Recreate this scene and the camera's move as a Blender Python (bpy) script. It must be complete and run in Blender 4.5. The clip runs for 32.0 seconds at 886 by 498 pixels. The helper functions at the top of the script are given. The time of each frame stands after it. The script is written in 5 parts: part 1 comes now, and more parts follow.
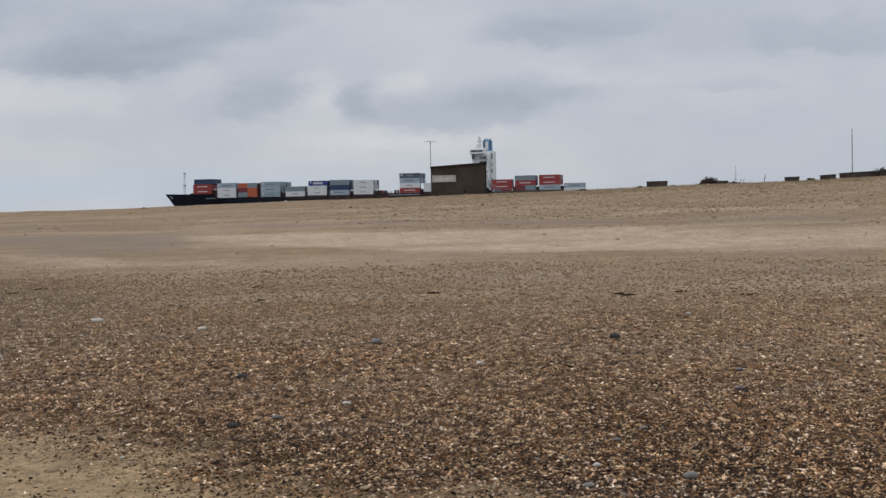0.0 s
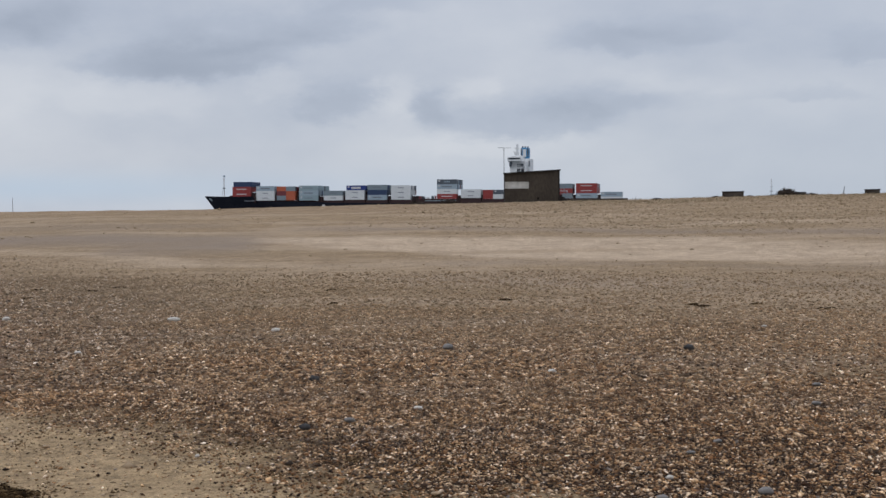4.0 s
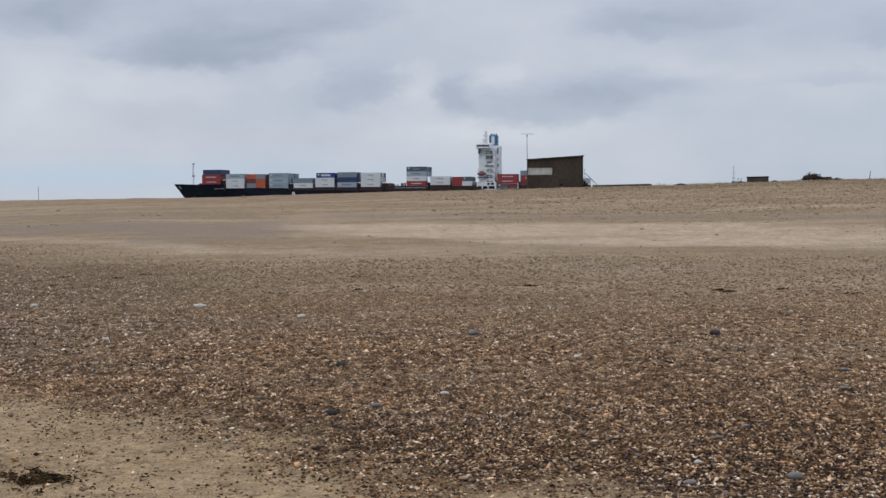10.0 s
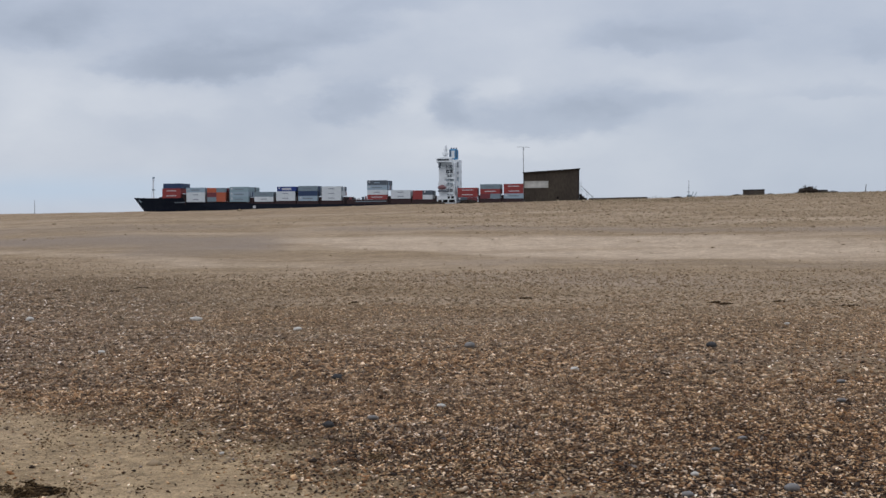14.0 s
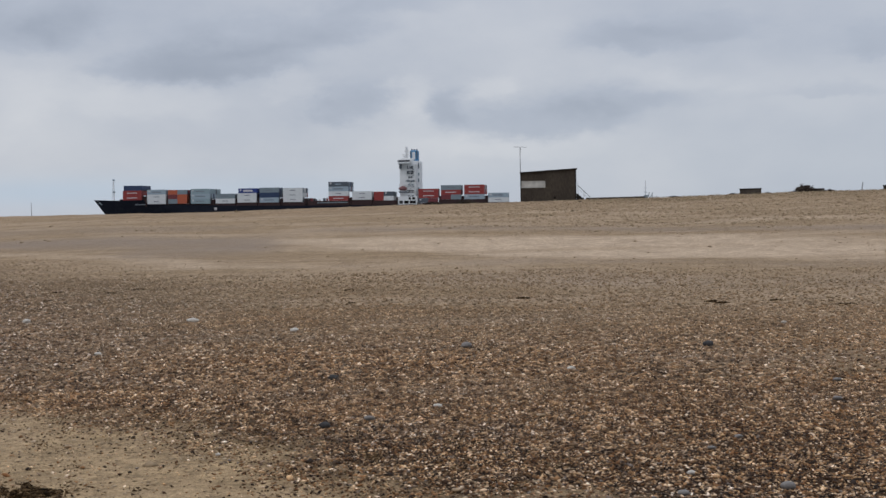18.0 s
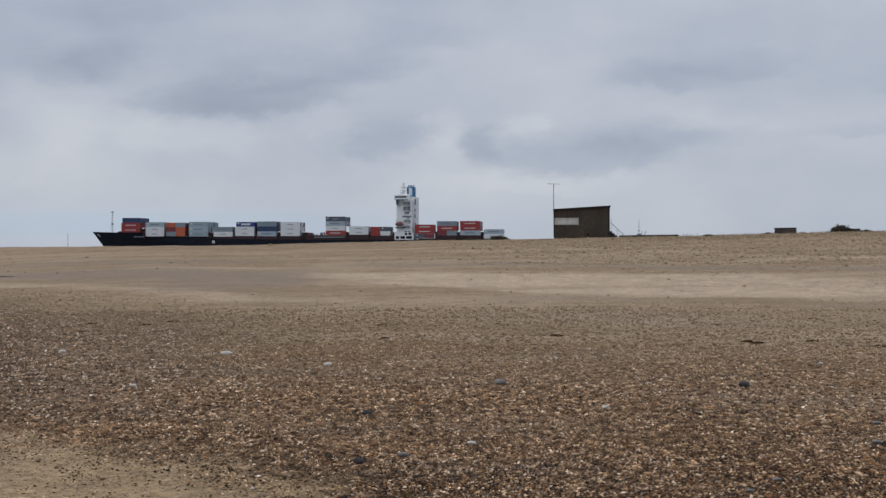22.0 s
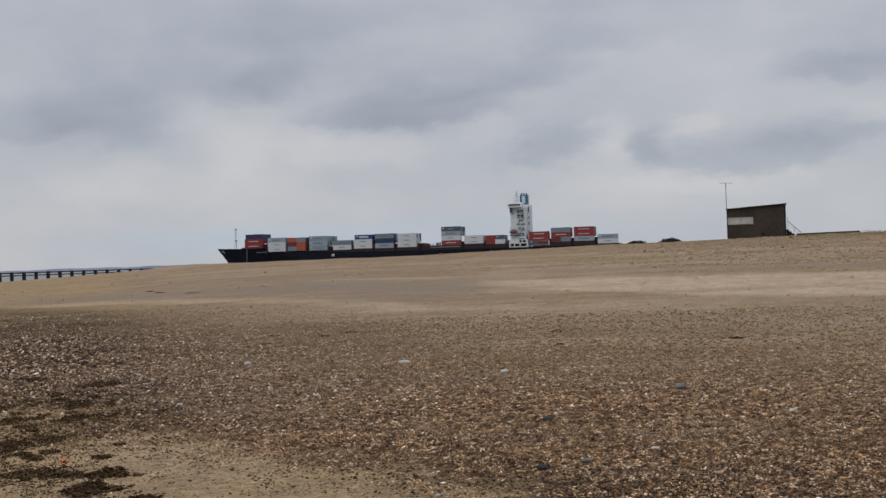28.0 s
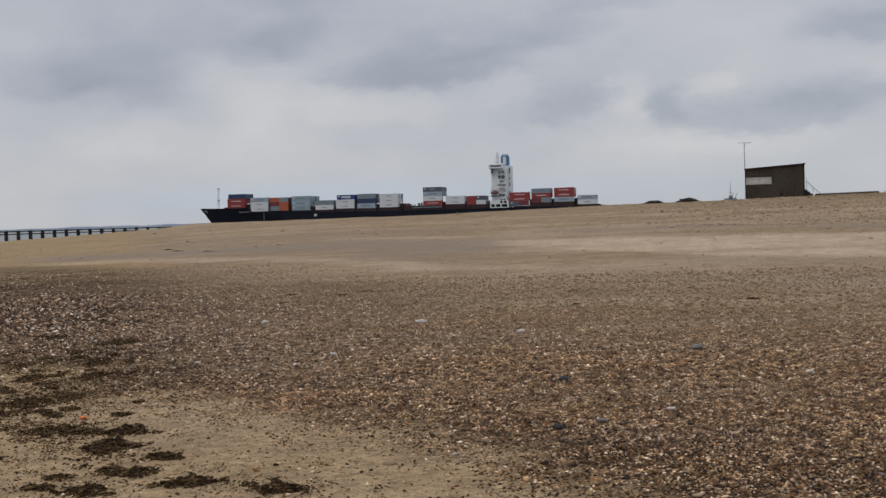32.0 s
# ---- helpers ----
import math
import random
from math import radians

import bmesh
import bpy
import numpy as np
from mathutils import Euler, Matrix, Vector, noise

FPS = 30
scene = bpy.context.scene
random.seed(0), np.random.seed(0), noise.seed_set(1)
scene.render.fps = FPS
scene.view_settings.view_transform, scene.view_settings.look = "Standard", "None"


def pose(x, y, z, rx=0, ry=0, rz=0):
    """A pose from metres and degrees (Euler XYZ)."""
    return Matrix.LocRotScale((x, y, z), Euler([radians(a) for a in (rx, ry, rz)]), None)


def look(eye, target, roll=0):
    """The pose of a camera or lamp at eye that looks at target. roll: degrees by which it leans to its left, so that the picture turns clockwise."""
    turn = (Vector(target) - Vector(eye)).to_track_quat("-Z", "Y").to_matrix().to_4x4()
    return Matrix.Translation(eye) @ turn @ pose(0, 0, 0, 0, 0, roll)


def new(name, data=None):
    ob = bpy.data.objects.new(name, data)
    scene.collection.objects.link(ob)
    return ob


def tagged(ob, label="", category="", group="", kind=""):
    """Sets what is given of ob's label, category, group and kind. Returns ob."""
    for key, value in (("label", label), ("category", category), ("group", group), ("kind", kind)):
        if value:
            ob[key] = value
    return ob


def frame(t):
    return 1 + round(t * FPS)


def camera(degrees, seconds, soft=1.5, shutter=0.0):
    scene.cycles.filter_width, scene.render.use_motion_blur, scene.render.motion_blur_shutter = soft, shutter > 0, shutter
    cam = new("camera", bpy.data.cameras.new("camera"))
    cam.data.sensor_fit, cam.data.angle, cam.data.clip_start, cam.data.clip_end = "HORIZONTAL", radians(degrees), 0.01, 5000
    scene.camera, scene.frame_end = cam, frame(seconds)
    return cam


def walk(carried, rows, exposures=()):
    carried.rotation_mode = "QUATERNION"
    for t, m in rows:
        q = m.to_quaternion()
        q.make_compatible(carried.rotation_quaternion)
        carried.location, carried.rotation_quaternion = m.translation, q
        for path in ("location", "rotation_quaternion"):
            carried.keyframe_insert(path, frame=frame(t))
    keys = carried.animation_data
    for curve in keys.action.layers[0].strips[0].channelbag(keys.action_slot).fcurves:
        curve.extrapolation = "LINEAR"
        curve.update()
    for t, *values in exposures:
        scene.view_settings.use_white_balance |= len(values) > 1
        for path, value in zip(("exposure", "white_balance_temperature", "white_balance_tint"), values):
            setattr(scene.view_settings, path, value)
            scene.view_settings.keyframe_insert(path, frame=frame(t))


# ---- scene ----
cam = camera(40.42, 32.0, soft=1.5)
CAM_ROWS = [  # seconds, x, z, pitch, roll, yaw
    (0, 0.055, 1.609, -2.06, 1.17, -4.42), (0.5, 0.050, 1.605, -2.27, 1.10, -4.27), (1, 0.058, 1.604, -2.61, 0.90, -4.24), (1.5, 0.055, 1.613, -2.45, 0.79, -4.01),
    (2, 0.048, 1.612, -2.24, 0.75, -3.77), (2.5, 0.050, 1.610, -2.22, 0.39, -3.62), (3, 0.037, 1.611, -2.07, 0.17, -3.24), (3.5, 0.032, 1.615, -1.74, 0.12, -1.58),
    (5.5, 0.016, 1.603, -1.85, 0.18, -0.55), (6, 0.014, 1.609, -2.25, 0.15, -0.52), (6.5, 0.019, 1.571, -2.55, 0.11, -0.48), (7, 0.011, 1.606, -2.75, 0.33, -0.32),
    (7.5, 0.014, 1.603, -2.45, 0.51, -0.19), (8, 0.010, 1.600, -2.48, 0.52, -0.10), (8.5, 0.002, 1.604, -2.37, 0.17, 0.21), (9, -0.012, 1.606, -2.50, 0.03, 0.35),
    (9.5, 0.011, 1.607, -2.79, 0.29, 0.52), (10, 0.006, 1.604, -2.37, 0.38, 0.10), (10.5, 0.011, 1.602, -2.42, 0.45, -0.03), (11, 0.009, 1.601, -2.61, 0.52, 0.13),
    (11.5, 0.006, 1.599, -2.62, 0.45, 0.20), (12, 0.006, 1.596, -2.55, 0.56, 0.12), (12.5, 0.002, 1.598, -2.34, 0.53, -0.15), (13, 0.003, 1.602, -2.03, 0.23, -0.15),
    (13.5, 0.005, 1.599, -2.04, 0.25, -0.21), (14, 0.006, 1.595, -1.74, 0.43, -0.07), (14.5, 0.013, 1.599, -1.33, 0.66, -0.28), (16.5, 0.018, 1.596, -0.65, 0.38, -0.52),
    (17, 0.023, 1.595, -1.18, 0.56, -0.41), (17.5, 0.022, 1.598, -1.56, 0.63, -0.26), (18, 0.020, 1.591, -1.72, 0.71, -0.20), (18.5, 0.027, 1.579, -2.08, 0.75, -0.12),
    (19, 0.035, 1.597, -2.37, 0.80, -0.00), (19.5, 0.040, 1.595, -2.56, 0.88, 0.24), (20, 0.029, 1.592, -2.28, 0.68, 0.35), (20.5, 0.023, 1.604, -1.78, 0.50, 0.47),
    (21, 0.004, 1.604, -1.09, -0.30, -0.21), (21.5, -0.003, 1.600, -0.15, 0.00, 0.68), (22, -0.012, 1.599, -0.02, 0.01, 1.34), (22.5, -0.013, 1.600, -0.05, 0.13, 1.91),
    (23, -0.008, 1.602, 0.40, 0.16, 2.69), (23.5, -0.009, 1.571, 0.75, 0.65, 3.14), (24, -0.013, 1.600, 0.09, 0.84, 3.34), (24.5, -0.018, 1.596, 0.08, 0.72, 3.82),
    (25, -0.036, 1.602, -0.30, 2.08, 4.76), (25.5, -0.034, 1.598, 0.61, 0.90, 6.37), (27.5, -0.056, 1.595, 0.47, 1.55, 8.76), (28, -0.067, 1.593, 0.44, 1.79, 9.38),
    (28.5, -0.068, 1.594, 0.32, 1.82, 9.65), (29, -0.060, 1.593, 0.11, 2.16, 9.86), (29.5, -0.059, 1.592, 0.00, 2.43, 9.75), (30, -0.061, 1.589, -0.01, 2.27, 9.89),
    (30.5, -0.061, 1.598, -0.88, 2.08, 10.07), (31, -0.063, 1.597, -0.83, 2.00, 10.35), (31.5, -0.064, 1.589, -0.98, 1.74, 10.41), (32, -0.071, 1.600, -1.48, 1.62, 10.17),
]
walk(cam, [(t, pose(x, 0, z, 90 + pitch, roll, yaw)) for t, x, z, pitch, roll, yaw in CAM_ROWS],
     exposures=[(0, -0.04, 6570, 10), (1, 0.02, 6560, 10), (2, 0.02, 6430, 10), (3.5, 0.0, 6330, 10), (6, -0.03, 6350, 10), (7, 0.0, 6340, 10), (14, 0.02, 6230, 10), (16.5, -0.10, 6420, 10), (17.5, -0.09, 6430, 10), (19, -0.01, 6450, 10), (20.5, -0.02, 6480, 10), (21.2, -0.04, 6330, 10), (22, -0.13, 6330, 10), (24.5, -0.18, 6540, 10.5), (28, -0.18, 6700, 10.5), (32, -0.15, 6720, 10.5)])

EYE = 1.6
SEA = -2.4


def clamp01(v):
    return np.clip(v, 0.0, 1.0)


def smooth(v):
    v = clamp01(v)
    return v * v * (3 - 2 * v)


# ---------------------------------------------------------------- light
def build_world():
    """Overcast sky: a bright cloud deck, brighter overhead, over a clear-sky model."""
    world = bpy.data.worlds.new("sky")
    scene.world = world
    world.use_nodes = True
    nt = world.node_tree
    nt.nodes.clear()
    N, L = nt.nodes.new, nt.links.new

    def math_node(op, a, b=None, c=None, clamp=False):
        n = N("ShaderNodeMath")
        n.operation, n.use_clamp = op, clamp
        for i, v in enumerate((a, b, c)):
            if v is None:
                continue
            if isinstance(v, (int, float)):
                n.inputs[i].default_value = v
            else:
                L(v, n.inputs[i])
        return n.outputs[0]

    tc = N("ShaderNodeTexCoord")
    sep = N("ShaderNodeSeparateXYZ")
    L(tc.outputs["Generated"], sep.inputs[0])
    x, y, z = sep.outputs
    flat = math_node("MAXIMUM", y, 0.05)
    u = math_node("DIVIDE", x, flat)
    v = math_node("DIVIDE", z, flat)
    # ragged cloud edges
    warp = N("ShaderNodeTexNoise")
    warp.inputs["Scale"].default_value = 13.0
    warp.inputs["Detail"].default_value = 6.0
    warp.inputs["Roughness"].default_value = 0.6
    stretch = N("ShaderNodeMapping")
    stretch.inputs["Scale"].default_value = (1.0, 1.0, 2.0)
    L(tc.outputs["Generated"], stretch.inputs[0])
    L(stretch.outputs[0], warp.inputs["Vector"])
    wsep = N("ShaderNodeSeparateColor")
    L(warp.outputs["Color"], wsep.inputs[0])
    wu = math_node("ADD", u, math_node("MULTIPLY", math_node("SUBTRACT", wsep.outputs[0], 0.5), 0.105))
    wv = math_node("ADD", v, math_node("MULTIPLY", math_node("SUBTRACT", wsep.outputs[1], 0.5), 0.046))
    # broad cloud texture of the whole deck
    deck = N("ShaderNodeTexNoise")
    deck.inputs["Scale"].default_value = 7.0
    deck.inputs["Detail"].default_value = 7.0
    deck.inputs["Roughness"].default_value = 0.52
    dmap = N("ShaderNodeMapping")
    dmap.inputs["Scale"].default_value = (1.0, 1.0, 1.9)
    dmap.inputs["Location"].default_value = (0.3, 0.1, 0.7)
    L(tc.outputs["Generated"], dmap.inputs[0])
    L(dmap.outputs[0], deck.inputs["Vector"])
    shade = math_node("MULTIPLY", math_node("SUBTRACT", deck.outputs["Fac"], 0.5), 0.62)
    # darker towards the top of the deck, where one looks at the undersides
    shade = math_node("ADD", shade, math_node("MULTIPLY", math_node("SMOOTH_MIN", math_node("MAXIMUM", math_node("SUBTRACT", v, 0.055), 0.0), 0.09, 0.03), 1.5))
    # cloud bases have a firm lower edge and fade upwards; gaps are bright
    for cu, cv, su, sv, k in CLOUD_BASES + BRIGHT_GAPS:
        du = math_node("DIVIDE", math_node("SUBTRACT", wu, cu), su)
        dv = math_node("DIVIDE", math_node("SUBTRACT", wv, cv), sv)
        dv = math_node("ADD", math_node("MAXIMUM", dv, 0.0), math_node("MULTIPLY", math_node("MINIMUM", dv, 0.0), 2.3 if k > 0 else 1.0))
        r2 = math_node("ADD", math_node("MULTIPLY", du, du), math_node("MULTIPLY", dv, dv))
        fall = math_node("EXPONENT", math_node("MULTIPLY", math_node("POWER", r2, 1.7), -1.0))
        shade = math_node("ADD", shade, math_node("MULTIPLY", fall, k * 1.4))
    ramp = N("ShaderNodeValToRGB")
    ramp.color_ramp.elements[0].position, ramp.color_ramp.elements[0].color = 0.0, (0.665, 0.68, 0.715, 1)
    ramp.color_ramp.elements[1].position, ramp.color_ramp.elements[1].color = 1.0, (0.27, 0.31, 0.385, 1)
    mid = ramp.color_ramp.elements.new(0.45)
    mid.color = (0.455, 0.495, 0.575, 1)
    L(math_node("ADD", shade, 0.235, clamp=True), ramp.inputs[0])
    # an overcast dome is about three times as bright overhead as at the horizon
    up = math_node("MAXIMUM", z, 0.0)
    rise = math_node("MULTIPLY_ADD", math_node("POWER", up, 2.2), SKY_RISE, 1.0)
    # clearer, bluer strip low over the sea
    off = math_node("SUBTRACT", v, 0.021)
    low = math_node("EXPONENT", math_node("MULTIPLY", math_node("MULTIPLY", off, off), -5200.0))
    left = math_node("MULTIPLY", math_node("MULTIPLY_ADD", u, -1.5, 0.25, clamp=True), math_node("MULTIPLY_ADD", u, 4.5, 2.45, clamp=True))
    haze = N("ShaderNodeMix")
    haze.data_type = "RGBA"
    haze.inputs["B"].default_value = (0.47, 0.585, 0.715, 1)
    L(math_node("MULTIPLY", math_node("MULTIPLY", low, left), 0.85), haze.inputs["Factor"])
    # thin grey-blue veil over the land side
    veil = N("ShaderNodeMix")
    veil.data_type = "RGBA"
    veil.inputs["B"].default_value = (0.445, 0.510, 0.600, 1)
    broad = math_node("EXPONENT", math_node("MULTIPLY", math_node("MULTIPLY", v, v), -240.0))
    L(math_node("MULTIPLY", math_node("MULTIPLY_ADD", u, 1.6, 0.30, clamp=True), math_node("MULTIPLY", broad, 0.62)), veil.inputs["Factor"])
    L(ramp.outputs[0], veil.inputs["A"])
    L(veil.outputs["Result"], haze.inputs["A"])
    clouds = N("ShaderNodeBackground")
    L(haze.outputs["Result"], clouds.inputs["Color"])
    L(rise, clouds.inputs["Strength"])
    sky = N("ShaderNodeTexSky")
    sky.sky_type, sky.sun_disc = "NISHITA", False
    sky.sun_elevation, sky.sun_rotation = radians(48), radians(SUN_TURN)
    clear = N("ShaderNodeBackground")
    clear.inputs["Strength"].default_value = 0.1
    L(sky.outputs[0], clear.inputs["Color"])
    mix = N("ShaderNodeMixShader")
    mix.inputs[0].default_value = 0.94
    L(clear.outputs[0], mix.inputs[1])
    L(clouds.outputs[0], mix.inputs[2])
    out = N("ShaderNodeOutputWorld")
    L(mix.outputs[0], out.inputs[0])
    sun = new("sun", bpy.data.lights.new("sun", "SUN"))
    sun.data.energy, sun.data.angle, sun.data.color = 0.45, radians(25), (1.0, 0.96, 0.9)
    sun.matrix_world = look((-60, -40, 90), (0, 20, 0))


SKY_RISE = 1.6
SUN_TURN = 236.0
# clouds in view, as slopes to the side and up: u, v, half width, half height, darkness
CLOUD_BASES = [
    (-0.205, 0.123, 0.080, 0.022, 0.26), (-0.130, 0.143, 0.075, 0.024, 0.17), (-0.345, 0.145, 0.040, 0.026, 0.12), (-0.075, 0.150, 0.032, 0.024, 0.08),
    (-0.073, 0.086, 0.028, 0.020, 0.15), (0.014, 0.081, 0.022, 0.023, 0.19), (0.092, 0.073, 0.072, 0.020, 0.225), (0.140, 0.088, 0.070, 0.022, 0.12),
    (0.158, 0.137, 0.058, 0.018, 0.15), (0.216, 0.148, 0.050, 0.018, 0.10), (0.320, 0.095, 0.050, 0.010, 0.10), (0.410, 0.133, 0.070, 0.020, 0.15),
    (-0.305, 0.155, 0.034, 0.040, 0.13), (-0.462, 0.128, 0.062, 0.042, 0.19), (-0.540, 0.128, 0.060, 0.028, 0.15), (-0.050, 0.172, 0.060, 0.020, 0.10),
    (-0.290, 0.200, 0.110, 0.030, 0.08), (-0.370, 0.160, 0.150, 0.040, 0.08),
]
BRIGHT_GAPS = [
    (-0.122, 0.108, 0.030, 0.010, -0.10), (-0.026, 0.092, 0.020, 0.018, -0.14), (0.046, 0.106, 0.024, 0.010, -0.10), (-0.235, 0.096, 0.070, 0.014, -0.09),
    (0.193, 0.108, 0.060, 0.010, -0.08), (0.053, 0.056, 0.080, 0.008, -0.08), (-0.345, 0.100, 0.040, 0.018, -0.08), (-0.420, 0.076, 0.080, 0.020, -0.09),
]
build_world()


# ---------------------------------------------------------------- materials
class Mat:
    """A small builder for one node material."""

    def __init__(self, name):
        self.m = bpy.data.materials.new(name)
        self.m.use_nodes = True
        self.nt = self.m.node_tree
        self.b = self.nt.nodes["Principled BSDF"]
        self.pos = self.nt.nodes.new("ShaderNodeTexCoord").outputs["Object"]

    def node(self, kind, **inputs):
        n = self.nt.nodes.new(kind)
        for k, v in inputs.items():
            key = k.replace("_", " ")
            if hasattr(v, "is_linked"):
                self.nt.links.new(v, n.inputs[key])
            else:
                n.inputs[key].default_value = v
        return n

    def link(self, a, b):
        self.nt.links.new(a, b)

    def world_pos(self):
        return self.nt.nodes.new("ShaderNodeNewGeometry").outputs["Position"]

    def scaled(self, vec, sx, sy, sz):
        n = self.nt.nodes.new("ShaderNodeMapping")
        n.inputs["Scale"].default_value = (sx, sy, sz)
        self.link(vec, n.inputs[0])
        return n.outputs[0]

    def noise(self, vec, scale, detail=4.0, rough=0.55):
        n = self.node("ShaderNodeTexNoise", Scale=scale, Detail=detail, Roughness=rough)
        self.link(vec, n.inputs["Vector"])
        return n

    def ramp(self, fac, stops, constant=False):
        n = self.nt.nodes.new("ShaderNodeValToRGB")
        r = n.color_ramp
        r.interpolation = "CONSTANT" if constant else "LINEAR"
        while len(r.elements) < len(stops):
            r.elements.new(0.5)
        for e, (p, c) in zip(r.elements, stops):
            e.position = p
            e.color = (*c, 1) if len(c) == 3 else c
        self.link(fac, n.inputs[0])
        return n.outputs[0]

    def mix(self, fac, a, b, mode="MIX"):
        n = self.nt.nodes.new("ShaderNodeMix")
        n.data_type, n.blend_type = "RGBA", mode
        for key, v in (("Factor", fac), ("A", a), ("B", b)):
            if isinstance(v, (tuple, float, int)):
                n.inputs[key].default_value = (*v, 1) if isinstance(v, tuple) else v
            else:
                self.link(v, n.inputs[key])
        return n.outputs["Result"]

    def math(self, op, a, b=0.0, clamp=False):
        n = self.nt.nodes.new("ShaderNodeMath")
        n.operation, n.use_clamp = op, clamp
        for i, v in enumerate((a, b)):
            if isinstance(v, (int, float)):
                n.inputs[i].default_value = v
            else:
                self.link(v, n.inputs[i])
        return n.outputs[0]

    def bump(self, height, strength=0.3, distance=0.01):
        n = self.node("ShaderNodeBump", Strength=strength, Distance=distance)
        self.link(height, n.inputs["Height"])
        self.link(n.outputs[0], self.b.inputs["Normal"])

    def base(self, c, rough=0.7, metal=0.0):
        if isinstance(c, tuple):
            self.b.inputs["Base Color"].default_value = (*c, 1)
        else:
            self.link(c, self.b.inputs["Base Color"])
        self.b.inputs["Roughness"].default_value = rough
        self.b.inputs["Metallic"].default_value = metal
        return self.m


def mottled(name, a, b, scale=3.0, rough=0.7, metal=0.0, fine=30.0, bump=0.2, depth=0.01, stretch=(1, 1, 1)):
    """Two tones at a broad and a fine scale, with a little relief."""
    k = Mat(name)
    p = k.scaled(k.pos, *stretch)
    broad = k.noise(p, scale, 5.0)
    small = k.noise(p, fine, 3.0)
    c = k.mix(k.ramp(broad.outputs["Fac"], [(0.35, (0, 0, 0)), (0.65, (1, 1, 1))]), a, b)
    c = k.mix(0.35, c, k.ramp(small.outputs["Fac"], [(0.3, (0.25, 0.25, 0.25)), (0.7, (0.85, 0.85, 0.85))]), "OVERLAY")
    k.bump(small.outputs["Fac"], bump, depth)
    if rough > 0.55 and not metal:
        k.b.inputs["Specular IOR Level"].default_value = 0.15
    return k.base(c, rough, metal)


# flint at the foot of the beach is brown, cream and grey, higher up it is small and sand-coloured
PEBBLE_TONES = [(0.0, (0.26, 0.160, 0.084)), (0.15, (0.050, 0.030, 0.018)), (0.28, (0.48, 0.352, 0.216)), (0.40, (0.185, 0.104, 0.050)),
                (0.51, (0.024, 0.017, 0.013)), (0.62, (0.33, 0.250, 0.170)), (0.71, (0.180, 0.145, 0.118)), (0.78, (0.66, 0.535, 0.39)),
                (0.85, (0.090, 0.052, 0.028)), (0.92, (0.22, 0.118, 0.056)), (0.94, (0.16, 0.150, 0.148)), (0.96, (0.86, 0.78, 0.66))]
UPPER_TONES = [(0.0, (0.30, 0.205, 0.120)), (0.16, (0.110, 0.072, 0.044)), (0.24, (0.46, 0.345, 0.225)), (0.38, (0.225, 0.145, 0.082)),
               (0.50, (0.070, 0.050, 0.036)), (0.555, (0.34, 0.265, 0.190)), (0.66, (0.25, 0.162, 0.092)), (0.74, (0.58, 0.48, 0.36)),
               (0.82, (0.13, 0.102, 0.080)), (0.87, (0.27, 0.190, 0.115)), (0.945, (0.27, 0.155, 0.080)), (0.965, (0.80, 0.72, 0.60))]


def up_the_beach(k, p):
    """0 at the foot of the beach, 1 higher up, with a wandering edge that climbs towards the sea."""
    side = k.nt.nodes.new("ShaderNodeSeparateXYZ")
    k.link(p, side.inputs[0])
    w = k.noise(p, 0.7, 4.0, 0.6)
    d = k.math("ADD", k.math("MULTIPLY", side.outputs["Y"], 1.03), k.math("MULTIPLY", k.math("SUBTRACT", w.outputs["Fac"], 0.5), 9.0))
    lean = k.math("MINIMUM", k.math("ADD", side.outputs["X"], 4.0), 0.0)
    d = k.math("ADD", d, k.math("MULTIPLY", lean, 2.2))
    return k.math("DIVIDE", k.math("SUBTRACT", d, 7.6), 7.0, clamp=True)


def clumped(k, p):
    """Dark clusters a hand's width across, as a factor: random tone and painted shade."""
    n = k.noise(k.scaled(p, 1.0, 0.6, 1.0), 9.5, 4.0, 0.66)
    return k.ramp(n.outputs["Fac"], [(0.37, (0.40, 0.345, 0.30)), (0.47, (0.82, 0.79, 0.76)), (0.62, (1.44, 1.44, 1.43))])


def grey_drift(k, p):
    """Bluer, paler stones in drifts, most of them towards the seaward end; browner elsewhere."""
    n = k.noise(k.scaled(p, 0.7, 1.3, 1.0), 0.34, 4.0, 0.6)
    side = k.nt.nodes.new("ShaderNodeSeparateXYZ")
    k.link(p, side.inputs[0])
    lean = k.math("MULTIPLY", k.math("SUBTRACT", -2.5, side.outputs["X"]), 0.09, clamp=True)
    up = k.math("MULTIPLY", k.math("SUBTRACT", side.outputs["Y"], 9.0), 0.2, clamp=True)
    f = k.math("ADD", n.outputs["Fac"], k.math("MULTIPLY", k.math("MINIMUM", lean, 0.30), up))
    return k.ramp(f, [(0.36, (1.13, 0.95, 0.79)), (0.50, (1.09, 0.955, 0.83)), (0.68, (1.02, 0.965, 0.97))])


